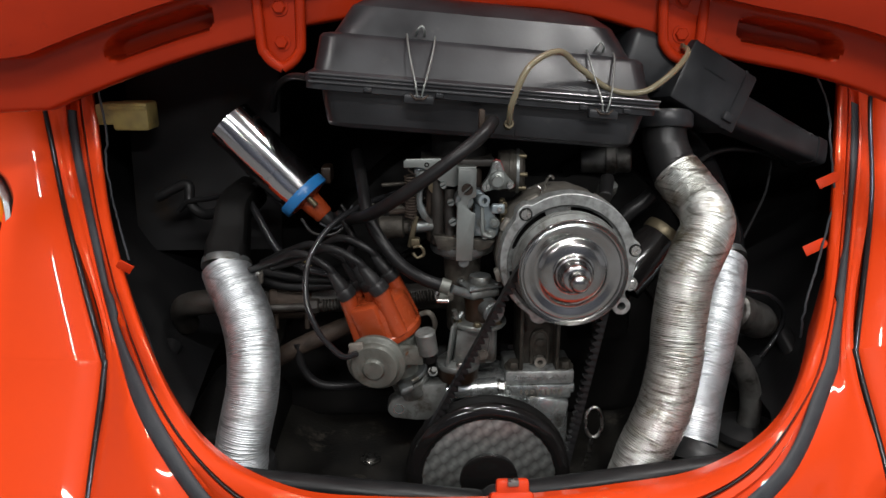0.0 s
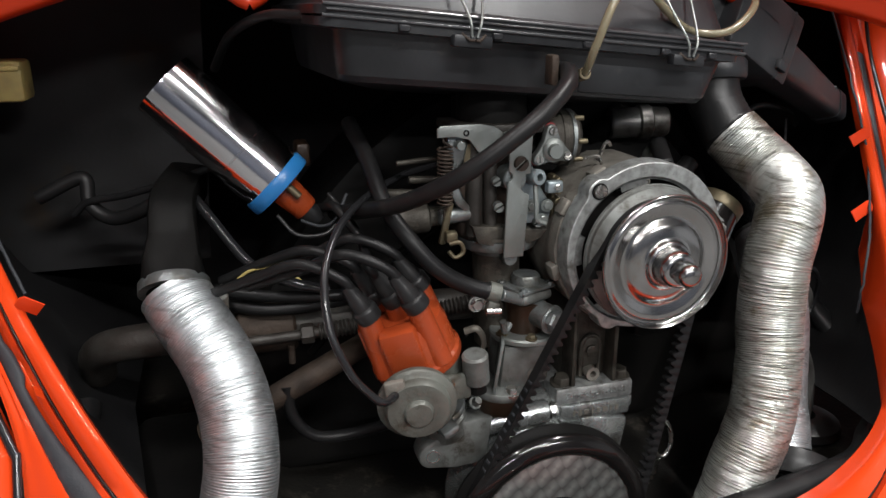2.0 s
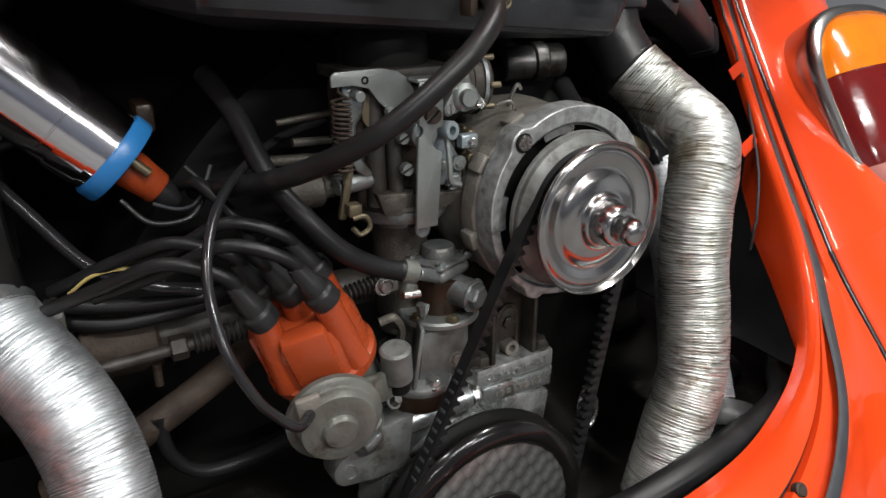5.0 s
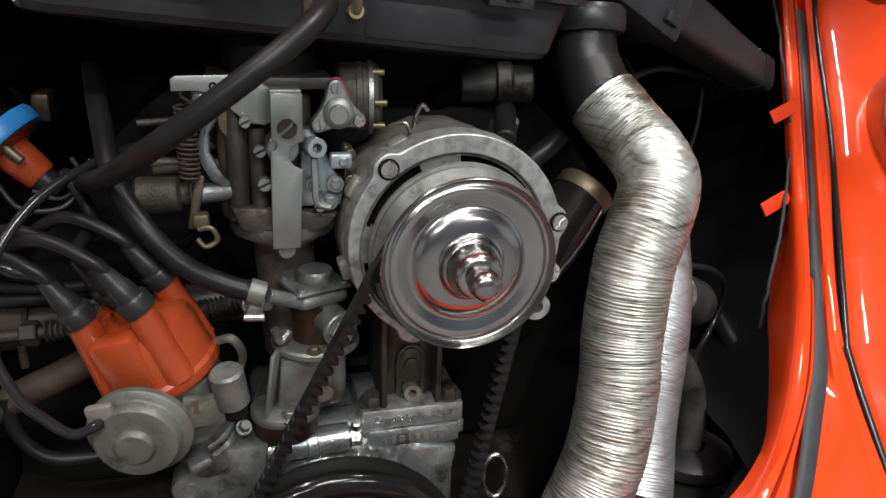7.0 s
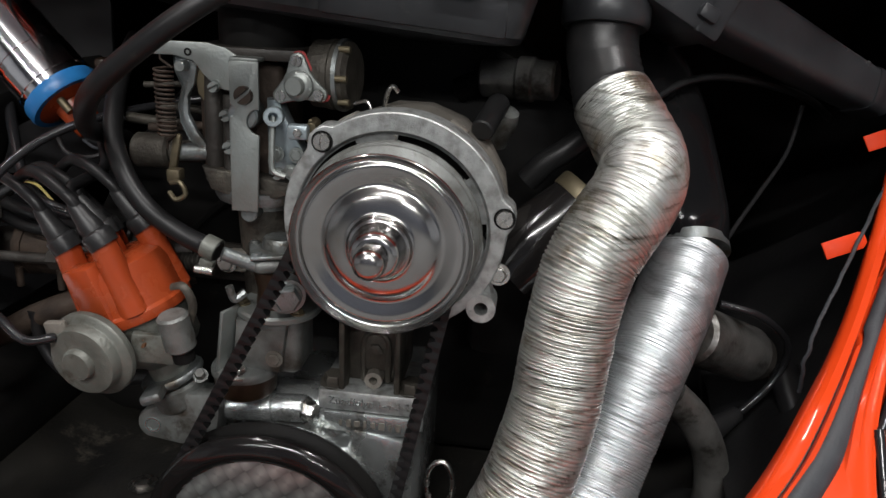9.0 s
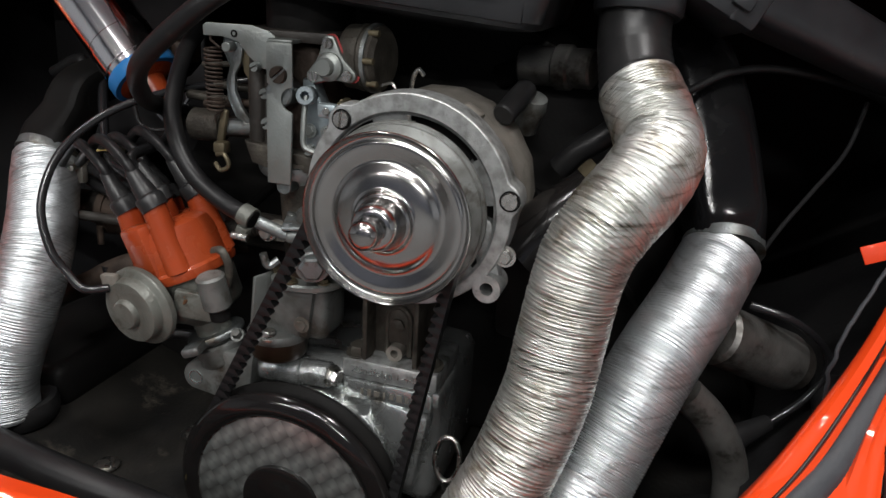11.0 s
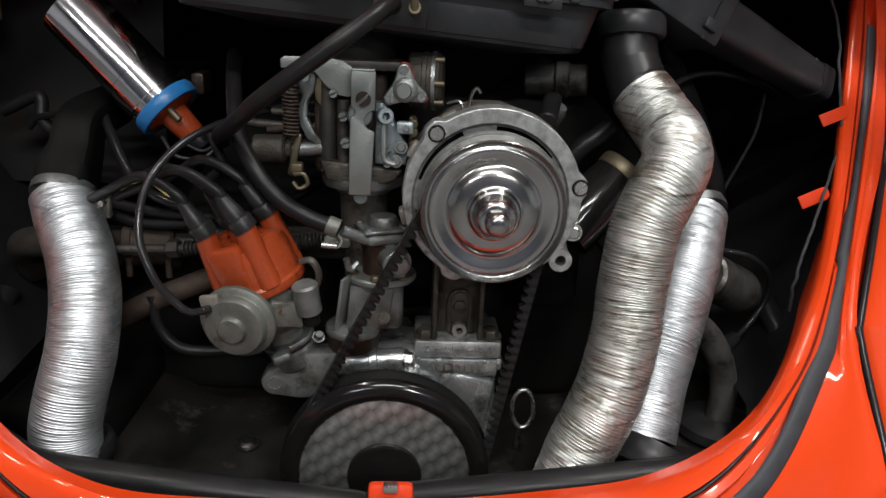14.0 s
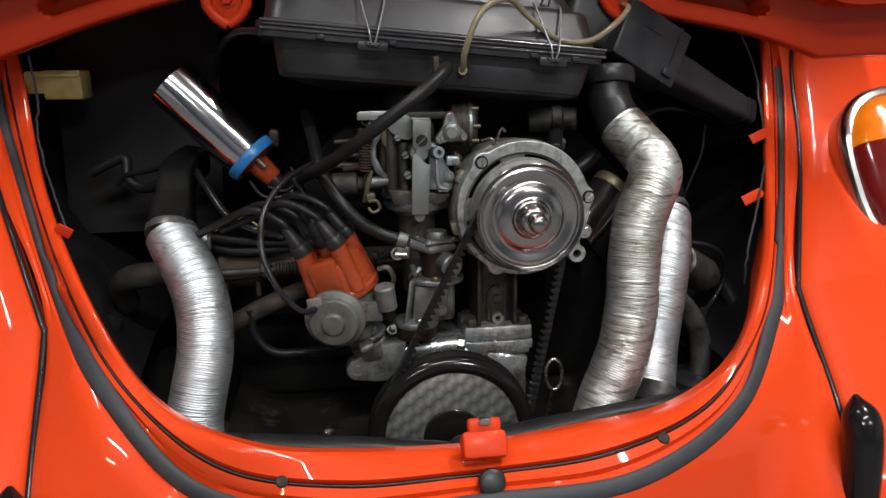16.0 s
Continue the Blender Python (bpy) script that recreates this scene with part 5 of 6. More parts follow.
line = spline([(0.350, 0.866, 0.778), (0.398, 0.882, 0.758), (0.450, 0.904, 0.736), (0.508, 0.930, 0.712)], 8)
part("pipe", tube(line, np.linspace(0.0225, 0.0155, len(line)), 40, True, squarish), PLASTIC, snorkel, "tapering pipe")
part("pipe_rim", tube(line[-3:], 0.0172, 40, True, squarish), PLASTIC, snorkel)
for k in (12, 15, 18, 21):
    part("pipe_rib", rbox((0.004, 0.006, 0.005), Matrix.Translation(line[k] + np.array((0.004, -0.010, 0.0165))), 0.001, 1), PLASTIC, snorkel)
part("neck_ring", lathe([(0.020, -0.010), (0.0285, -0.010), (0.0305, -0.007), (0.0305, 0.006), (0.0285, 0.009), (0.020, 0.009)], along((0.02, 0.25, 1.0), (0.290, 0.852, 0.764)), 44, True), PLASTIC, snorkel)
elbow = spline([(0.290, 0.855, 0.774), (0.289, 0.852, 0.757), (0.290, 0.846, 0.738), (0.295, 0.834, 0.718), (0.300, 0.824, 0.703)], 8)
elbow = tube(elbow, np.interp(np.arange(len(elbow)), [0, 8, 20, len(elbow) - 1], [0.0262, 0.0250, 0.0248, 0.0262]) + 0.0004 * np.cos(np.arange(len(elbow)) * math.pi) * (np.arange(len(elbow)) > 18), 40)
solo("warm_air_elbow", elbow, RUBBER, (0.304, 0.842, 0.766), "black rubber elbow between hose and snorkel", "elbow")

# ---- ignition coil ----
C1, C2 = Vector((-0.205, 0.874, 0.763)), Vector((-0.0956, 0.8535, 0.6523))
CD = (C2 - C1).normalized()
coil = thing("ignition_coil", (-0.135, 0.90, 0.68), "chromed ignition coil with a blue collar and orange top", "ignition coil")
CM = along(CD, C1)
wall = []
for k, (r, h) in enumerate(((0.0272, 0.012), (0.0275, 0.0), (0.0283, 0.0), (0.0285, 0.002), (0.0285, 0.060), (0.0284, 0.112))):
    row = []
    for a in np.linspace(0.05, 2 * math.pi - 0.05, 72):
        row.append(CM @ Matrix.Rotation(radians(205), 4, "Z") @ Vector((r * math.cos(a), r * math.sin(a), h)))
    wall.append(row)
part("sleeve", grid(wall), COIL_CHROME, coil, "split chrome sleeve", sharp=60)
part("can", lathe([(0, 0.012), (0.0268, 0.012), (0.0276, 0.016), (0.0276, 0.114), (0, 0.114)], CM, 56), COIL_CHROME, coil)
part("band", lathe([(0.0280, 0.078), (0.0290, 0.0785), (0.0290, 0.0795), (0.0280, 0.080)], CM, 56, True), COIL_CHROME, coil)
part("collar", lathe([(0.020, 0.112), (0.0300, 0.112), (0.0310, 0.114), (0.0310, 0.122), (0.0300, 0.124), (0.020, 0.124)], CM, 56, True), BLUE, coil, "bright blue collar")
part("top", lathe([(0, 0.118), (0.026, 0.118), (0.0255, 0.124), (0.0135, 0.127), (0.0115, 0.150), (0.0100, 0.152), (0, 0.152)], CM, 40), ORANGE, coil, "orange terminal tower")
part("boot", lathe([(0, 0.146), (0.0092, 0.146), (0.0088, 0.158), (0.0060, 0.166), (0, 0.166)], CM, 24), RUBBER, coil)
part("terminal", cyl(CM @ Vector((0.015, -0.010, 0.122)), CM @ Vector((0.015, -0.010, 0.138)), 0.0032), BRASS, coil)
part("terminal", cyl(CM @ Vector((-0.016, 0.008, 0.122)), CM @ Vector((-0.016, 0.008, 0.138)), 0.0032), BRASS, coil)
part("strap", lathe([(0.0284, 0.086), (0.0296, 0.086), (0.0296, 0.106), (0.0284, 0.106)], CM, 56, True), COIL_CHROME, coil)
part("strap_lug", rbox((0.012, 0.030, 0.020), Matrix.Translation((-0.098, 0.886, 0.700)), 0.003), BROWN_RUST, coil, "brown strap lug")
part("strap_foot", rbox((0.030, 0.040, 0.024), Matrix.Translation((-0.125, 0.905, 0.690)) @ pose(0, 0, 0, 0, 45, 0), 0.004), BLACK_TIN, coil)

# ---- fan housing behind it all ----
fan = thing("fan_housing", (0.12, 0.98, 0.37), "black enamelled sheet-metal fan housing behind the engine", "fan housing")
out = [(0.30 * math.cos(a) * (1 - 0.12 * math.sin(a)), 0.34 * math.sin(a)) for a in np.linspace(0, math.pi, 40)] + [(-0.34, -0.05), (0.34, -0.05)]
part("shell", prism(out, 0.14, Matrix.Translation((0.12, 0.90, 0.42)), 0.012), BLACK_TIN, fan)
part("rib", tube(spline([(-0.10, 0.899, 0.50), (0.0, 0.898, 0.60), (0.12, 0.898, 0.64), (0.24, 0.898, 0.60), (0.34, 0.899, 0.50)], 10), 0.004, 8), BLACK_TIN, fan)

# ---- carburettor ----
ZINC_BLUE = mat("clean_blue_zinc", (0.33, 0.385, 0.41), 0.36, 0.7, base2=(0.20, 0.225, 0.23), scale=50, amount=0.9, bump=0.3, bscale=500,
                grime=(0.10, 0.09, 0.07), gscale=60, glevel=0.6)
RED_GASKET = mat("red_fibre_gasket", (0.28, 0.03, 0.03), 0.7, base2=(0.18, 0.02, 0.02), scale=200, bump=0.1)
carb = thing("carburettor", (0.05, 0.81, 0.60), "dusty zinc downdraught carburettor with linkage and choke", "carburettor")
part("bowl", rbox((0.060, 0.050, 0.085), Matrix.Translation((0.048, 0.818, 0.680)), 0.006, 3), RUST, carb, "float bowl casting")
part("bowl_column", cyl((0.030, 0.790, 0.640), (0.030, 0.794, 0.724), 0.0070), PIPE_GREY, carb)
part("bowl_column", cyl((0.043, 0.787, 0.640), (0.043, 0.790, 0.700), 0.0055), PIPE_GREY, carb)
part("top_plate", rbox((0.078, 0.060, 0.008), Matrix.Translation((0.052, 0.815, 0.728)), 0.002), PIPE_GREY, carb)
part("throat", lathe([(0.022, 0), (0.030, 0), (0.030, 0.022), (0.026, 0.030), (0.022, 0.030)], Matrix.Translation((0.055, 0.822, 0.730)), 40, True), BLACK_TIN, carb)
part("throttle_body", lathe([(0, 0), (0.024, 0), (0.026, 0.004), (0.034, 0.006), (0.036, 0.010), (0.036, 0.015), (0.030, 0.018), (0, 0.018)], Matrix.Translation((0.058, 0.812, 0.620)), 40), ZINC, carb, "round throttle body")
part("gasket", lathe([(0, 0), (0.0365, 0), (0.0365, 0.003), (0, 0.003)], Matrix.Translation((0.058, 0.812, 0.636)), 40), SOOT, carb)
part("manifold_riser", cyl((0.060, 0.815, 0.530), (0.058, 0.812, 0.622), 0.019, 0.021), SOOT, carb)
plate = [(-0.0095, 0.022), (0.0095, 0.022), (0.0098, -0.008)]
plate += [(0.0100 + 0.0085 * math.cos(radians(d)), -0.0165 + 0.0085 * math.sin(radians(d))) for d in range(95, 266, 15)]
plate += [(0.0098, -0.026), (0.0085, -0.078), (-0.0095, -0.078), (-0.0098, -0.016)]
plate += [(-0.0100 + 0.0040 * math.cos(radians(d)), -0.010 + 0.0040 * math.sin(radians(d))) for d in range(-80, 81, 20)]
strap = part("lever_plate", prism(plate, 0.0024, Matrix.Translation((0.0605, 0.768, 0.703)) @ pose(0, 0, 0, 1.5, 1.5, 4), 0.0006), ZINC_PALE, carb, "long pale zinc plate")
part("plate_screw", slot_screw((0.0607, 0.7685, 0.7035), (0, -1, 0), 0.0062, 0.004, 40), RUST, strap, "brown slotted screw")
part("plate_fold", rbox((0.019, 0.014, 0.003), Matrix.Translation((0.0605, 0.776, 0.7255)), 0.001), ZINC_PALE, carb)
part("plate_boss", cyl((0.057, 0.790, 0.690), (0.058, 0.771, 0.690), 0.010), ZINC, carb)
part("plate_foot", cyl((0.058, 0.776, 0.6215), (0.058, 0.790, 0.6215), 0.006), ZINC, carb)
tri = []
for a in (90, 210, 330):
    for d in (-52, -26, 0, 26, 52):
        tri.append((0.0144 * math.cos(radians(a)) + 0.0054 * math.cos(radians(a + d)), 0.0144 * math.sin(radians(a)) + 0.0054 * math.sin(radians(a + d))))
full = list(tri)
tri = []
for k, a in enumerate((90, 210, 330)):
    tri += full[5 * k:5 * k + 5]
    tri += [(0.0106 * math.cos(radians(a + d)), 0.0106 * math.sin(radians(a + d))) for d in (48, 60, 72)]
cover = part("pulldown_cover", prism(tri, 0.007, Matrix.Translation((0.0935, 0.780, 0.7115)) @ pose(0, 0, 0, 0, -4, 8), 0.0015), ZINC_PALE, carb, "three-cornered vacuum cover")
part("cover_dome", lathe([(0, 0), (0.0100, 0), (0.0100, 0.002), (0.0080, 0.0045), (0.0062, 0.0050), (0.0058, 0.0085), (0.0055, 0.0095), (0, 0.0095)], along((-0.1, -1, 0), (0.0935, 0.780, 0.7105)), 36), ZINC_PALE, cover)
part("cover_gasket", prism([(1.05 * x, 1.05 * z) for x, z in tri], 0.0012, Matrix.Translation((0.0937, 0.7844, 0.7115)) @ pose(0, 0, 0, 0, -4, 8), 0.0002), RED_GASKET, cover, "thin red gasket")
for a, sp in ((90, 80), (210, 95), (330, 20)):
    part("cover_screw", slot_screw((0.0935 + 0.0146 * math.cos(radians(a + 4)), 0.7795, 0.7115 + 0.0146 * math.sin(radians(a + 4))), (0, -1, 0), 0.0036, 0.0022, sp), STEEL, cover)
choke = part("choke_housing", lathe([(0, 0), (0.020, 0), (0.0225, 0.002), (0.0225, 0.012), (0.0235, 0.0125), (0.0235, 0.016), (0.0225, 0.0165), (0.0225, 0.026), (0.019, 0.029), (0, 0.029)], along((1, -0.1, 0), (0.096, 0.808, 0.716)), 44), SOOT, carb, "round dusty choke housing")
part("choke_ring", lathe([(0.020, 0), (0.0242, 0), (0.0242, 0.003), (0.020, 0.003)], along((1, -0.1, 0), (0.116, 0.806, 0.716)), 44, True), ZINC, choke)
for dz, dy in ((-0.016, -0.016), (0.018, -0.014), (0.0, -0.0235)):
    part("choke_screw", cyl((0.117, 0.806 + dy, 0.716 + dz), (0.125, 0.805 + dy, 0.716 + dz), 0.0023), BRASS, choke)
part("choke_link", tube(spline([(0.128, 0.790, 0.700), (0.138, 0.786, 0.702), (0.141, 0.785, 0.692), (0.136, 0.786, 0.683)], 6), 0.0012, 8), STEEL, carb)
part("choke_link", tube(spline([(0.146, 0.80, 0.690), (0.148, 0.798, 0.705), (0.152, 0.797, 0.712), (0.156, 0.798, 0.708)], 6), 0.0016, 8), STEEL, carb)
part("pump_cup", lathe([(0, 0), (0.0062, 0), (0.0066, 0.001), (0.0066, 0.013), (0.0060, 0.014), (0.0032, 0.014), (0.0030, 0.006), (0, 0.006)], along((0.25, -1, 0.1), (0.0755, 0.784, 0.689)), 28), ZINC_BLUE, carb)
part("cup_arm", rbox((0.014, 0.008, 0.010), Matrix.Translation((0.094, 0.776, 0.681)), 0.002), ZINC_BLUE, carb)
part("cup_screw", hexbolt((0.095, 0.772, 0.681), (0, -1, 0), 0.003, 0.0025, False), STEEL, carb)
for x, y, z, r in ((0.044, 0.780, 0.688, 0.0040), (0.080, 0.777, 0.652, 0.0040), (0.046, 0.779, 0.667, 0.0045), (0.036, 0.781, 0.706, 0.0035)):
    part("jet_screw", slot_screw((x, y, z), (0, -1, 0), r, 0.005, 25), ZINC_PALE, carb, "jet screw")
for z in (0.668, 0.678, 0.685):
    part("adjust_screw", cyl((0.100, 0.796, z), (0.101, 0.780, z - 0.002), 0.0036, segs=12), BRASS, carb)
part("adjust_arm", rbox((0.003, 0.012, 0.040), Matrix.Translation((0.099, 0.792, 0.668)), 0.001), BRASS, carb)
bracket = [(-0.007, -0.004), (-0.007, 0.003), (-0.004, 0.005), (0.030, 0.005), (0.042, 0.002), (0.050, -0.003), (0.055, -0.011), (0.054, -0.022), (0.046, -0.026), (0.036, -0.024), (0.027, -0.016), (0.020, -0.007), (0.008, -0.004)]
part("spring_bracket", prism(bracket, 0.0022, Matrix.Translation((0.002, 0.778, 0.729)) @ pose(0, 0, 0, 0, 0, 6), 0.0006), ZINC_PALE, carb, "zinc spring bracket")
# no hole is cut: a black ring draws its shaded edge on the plate
part("hole_dark_ring", lathe([(0.0014, 0), (0.0026, 0), (0.0026, 0.0005), (0.0014, 0.0005)], along((0, -1, 0), (0.019, 0.7798, 0.7275)), 16, True), BLACK_TIN, carb)
coils = []
for k in range(15 * 14 + 1):
    a = 2 * math.pi * k / 14
    coils.append((0.0015 + 0.0058 * math.cos(a), 0.779 + 0.0058 * math.sin(a), 0.7170 - 0.0450 * k / (15 * 14)))
part("return_spring", tube(np.array([(0.000, 0.779, 0.728), (0.000, 0.779, 0.722)] + coils + [(0.001, 0.779, 0.668), (0.001, 0.779, 0.662)]), 0.0009, 6), RUST, carb, "rust-brown coil spring")
arm = [(-0.008, 0.030), (0.004, 0.032), (0.0085, 0.024), (0.006, 0.012), (0.001, 0.004), (0.0005, -0.008), (0.006, -0.020), (0.014, -0.030), (0.010, -0.034), (0.000, -0.026),
       (-0.0055, -0.014), (-0.0065, -0.002), (-0.0030, 0.010), (-0.0075, 0.020)]
part("throttle_arm", prism(arm, 0.003, Matrix.Translation((0.0135, 0.786, 0.694)), 0.003), ZINC, carb, "curved steel lever")
part("lever_cam", prism([(-0.005, 0.012), (0.006, 0.011), (0.008, -0.012), (0.003, -0.014), (-0.003, -0.006)], 0.004, Matrix.Translation((0.0235, 0.788, 0.706)), 0.001), BRASS, carb, "yellowed cam plate")
part("arm_pin", cyl((0.014, 0.785, 0.718), (0.014, 0.776, 0.718), 0.0035), ZINC_PALE, carb)
part("pump_body", prism([(-0.013, -0.030), (0.013, -0.030), (0.016, -0.016), (0.008, -0.004), (0.000, 0.012), (-0.004, 0.022), (-0.013, 0.022)], 0.014, Matrix.Translation((0.082, 0.785, 0.678)), 0.003), ZINC_BLUE, carb, "accelerator pump casting")
part("pump_link", tube(spline([(0.077, 0.776, 0.690), (0.077, 0.772, 0.668), (0.078, 0.771, 0.655), (0.086, 0.772, 0.651)], 6), 0.0022, 8), ZINC_PALE, carb)
part("body_flange", prism([(-0.032, 0.006), (0.036, -0.002), (0.030, -0.010), (0.004, -0.018), (-0.026, -0.010)], 0.024, Matrix.Translation((0.056, 0.779, 0.646)), 0.002), SOOT, carb, "six-sided lower flange")
for x, z in ((0.077, 0.664), (0.091, 0.664), (0.087, 0.652)):
    part("body_bolt", hexbolt((x, 0.782, z), (0, -1, 0), 0.0040, 0.003), ZINC_PALE, carb)
for k, (x0, z0, x1, z1) in enumerate(((-0.03, 0.700, 0.02, 0.704), (-0.02, 0.686, 0.022, 0.684), (-0.045, 0.676, 0.018, 0.672))):
    part("link_rod", cyl((x0, 0.812, z0), (x1, 0.812, z1), 0.0022 + 0.0008 * k), SOOT, carb)
part("throttle_shaft", cyl((0.000, 0.790, 0.658), (0.032, 0.792, 0.660), 0.0062), ZINC, carb)
part("throttle_lever", rbox((0.006, 0.005, 0.036), Matrix.Translation((0.0035, 0.783, 0.655)) @ pose(0, 0, 0, 0, 12, 0), 0.002), BRASS, carb)
part("lever_block", rbox((0.010, 0.010, 0.009), Matrix.Translation((0.006, 0.778, 0.645)), 0.002), BRASS, carb)
part("lever_loop", tube(spline([(0.004, 0.774, 0.640), (0.012, 0.772, 0.641), (0.015, 0.772, 0.633), (0.008, 0.772, 0.629), (0.003, 0.773, 0.634)], 6), 0.0018, 8), BRASS, carb)
part("idle_valve", cyl((-0.034, 0.802, 0.655), (-0.006, 0.801, 0.656), 0.0125, bev=0.002), SOOT, carb, "dusty idle cut-off valve")
part("idle_stem", cyl((-0.008, 0.801, 0.656), (0.020, 0.802, 0.657), 0.008), SOOT, carb)
part("vacuum_stub", cyl((-0.022, 0.80, 0.672), (0.022, 0.80, 0.676), 0.003), RUST, carb)
part("base_bolt", hexbolt((0.085, 0.797, 0.638), (0, 0, 1), 0.005, 0.004), STEEL, carb)

# ---- fuel pump and its pedestal ----
pump = thing("fuel_pump", (0.074, 0.785, 0.505), "greasy zinc mechanical fuel pump on its pedestal", "fuel pump")
PM = Matrix.Translation((0.0755, 0.785, 0.0))
part("flange", lathe([(0, 0.548), (0.029, 0.548), (0.0305, 0.5495), (0.0305, 0.5525), (0.029, 0.554), (0, 0.554)], PM, 44), ZINC_PALE, pump, "pale lower flange")
part("lower_body", lathe([(0, 0.552), (0.0165, 0.552), (0.0150, 0.566), (0.0170, 0.576), (0.0185, 0.581), (0, 0.581)], PM, 40), BROWN_RUST, pump, "rusty brown waist")
HEAD = Matrix.Translation((0.0755, 0.785, 0.5865)) @ pose(0, 0, 0, 0, 0, 22)
part("head", rbox((0.036, 0.034, 0.0105), HEAD, 0.005, 3), GREY_CAST, pump, "squarish cast head")
part("cover_plate", rbox((0.040, 0.035, 0.0035), HEAD @ Matrix.Translation((0, 0, 0.0074)), 0.0016, 2), ZINC, pump)
part("dome", lathe([(0, 0.595), (0.0128, 0.595), (0.0126, 0.6010), (0.0112, 0.6035), (0, 0.6048)], PM @ Matrix.Translation((0.001, 0.002, 0)), 36), ZINC, pump)
for x, y in ((-0.0155, -0.0135), (0.0155, -0.0135), (-0.0155, 0.0135), (0.0155, 0.0135)):
    at = HEAD @ Vector((x, y, 0.009))
    part("pump_screw", slot_screw(at, (0, 0, 1), 0.0038, 0.0022, 35), ZINC, pump)
for a in (200, 262, 318):
    c, s = 0.0255 * math.cos(radians(a)), 0.0255 * math.sin(radians(a))
    part("flange_screw", hexbolt((0.0755 + c, 0.785 + s, 0.554), (0, 0, 1), 0.0038, 0.004), BRASS, pump)
part("banjo_boss", cyl((0.080, 0.782, 0.572), (0.090, 0.758, 0.570), 0.0115), ZINC, pump)
part("banjo_bolt", hexbolt((0.0895, 0.760, 0.570), (0.38, -0.92, -0.05), 0.0095, 0.008), ZINC, pump)
part("inlet", cyl((0.070, 0.772, 0.584), (0.044, 0.761, 0.597), 0.0048), ZINC, pump)
part("spring_arm", tube(spline([(0.056, 0.770, 0.566), (0.050, 0.765, 0.562), (0.047, 0.763, 0.572)], 6), 0.003, 8), ZINC, pump)
part("pedestal", rbox((0.046, 0.040, 0.046), Matrix.Translation((0.072, 0.789, 0.527)), 0.007, 3), GREY_CAST, pump)
part("pedestal_web", prism([(-0.020, -0.020), (0.016, -0.020), (0.022, 0.020), (-0.016, 0.020)], 0.010, Matrix.Translation((0.066, 0.764, 0.527)), 0.003), GREY_CAST, pump)
part("side_plate", rbox((0.003, 0.018, 0.052), Matrix.Translation((0.044, 0.764, 0.530)) @ pose(0, 0, 0, 0, 8, -20), 0.001), ZINC_PALE, pump)
part("pedestal_bolt", hexbolt((0.078, 0.7645, 0.519), (0, -1, 0), 0.0048, 0.0035), CAST_DULL, pump)
part("pedestal_nut", hexbolt((0.054, 0.757, 0.506), (0, 0, 1), 0.0055, 0.007), STEEL, pump)
part("cup", lathe([(0, 0.486), (0.0205, 0.486), (0.0225, 0.489), (0.0228, 0.5010), (0, 0.5010)], Matrix.Translation((0.052, 0.775, 0)), 44), BROWN_RUST, pump, "rust-brown underside")
part("cup_lid", lathe([(0, 0.5012), (0.0238, 0.5012), (0.0244, 0.5025), (0.0244, 0.5060), (0.0234, 0.5078), (0.019, 0.5095), (0, 0.5100)], Matrix.Translation((0.052, 0.775, 0)), 48), GREY_CAST, pump, "round grey-green lid below")
clamp = thing("hose_clamp", (0.037, 0.760, 0.590), "pale zinc hose clamp on the fuel hose", "hose clamp")
HD = Vector((0.028, -0.003, -0.010)).normalized()
part("band", lathe([(0.0062, -0.005), (0.0083, -0.005), (0.0083, 0.005), (0.0062, 0.005)], along(HD, (0.037, 0.7605, 0.600)), 28, True), GREY_PAINT, clamp)
part("ear", rbox((0.010, 0.008, 0.011), Matrix.Translation((0.0345, 0.7565, 0.5885)) @ pose(0, 0, 0, 0, 20, 0), 0.002), GREY_PAINT, clamp)
part("screw", cyl((0.028, 0.7525, 0.587), (0.041, 0.7525, 0.586), 0.0028), STEEL, clamp)

# ---- pipes and cables low in the bay ----
rib = even(spline([(-0.100, 0.806, 0.563), (-0.03, 0.805, 0.568), (0.040, 0.800, 0.578)], 12), 240)
cable = thing("choke_conduit", (-0.03, 0.806, 0.56), "ribbed grey control conduit running along the engine", "conduit")
part("spiral", tube(rib, 0.0062 + 0.0012 * np.sin(np.arange(240) * 2 * math.pi / 6), 14), PIPE_GREY, cable, "ribbed sleeve")
part("rod", cyl((-0.165, 0.808, 0.560), (-0.095, 0.806, 0.563), 0.0042), PIPE_GREY, cable)
part("nut", cyl((-0.115, 0.807, 0.5625), (-0.104, 0.806, 0.563), 0.0085, segs=6), PIPE_GREY, cable)
part("end_block", rbox((0.016, 0.012, 0.016), Matrix.Translation((0.040, 0.800, 0.578)), 0.003), CAST_DULL, cable)
part("end_nut", hexbolt((0.034, 0.793, 0.578), (0, -1, 0), 0.0055, 0.005), STEEL, cable)
man = thing("inlet_manifold", (-0.15, 0.86, 0.50), "brown-stained inlet pipe with rubber sleeve and clamps", "pipe")
part("pipe", tube(spline([(-0.290, 0.915, 0.500), (-0.286, 0.890, 0.528), (-0.262, 0.866, 0.546), (-0.20, 0.855, 0.552), (-0.12, 0.845, 0.556), (0.0, 0.842, 0.560), (0.06, 0.84, 0.56)], 8), 0.0150, 20), PIPE_GREY, man)
part("sleeve", cyl((-0.165, 0.849, 0.554), (-0.115, 0.845, 0.556), 0.0215), RUST, man)
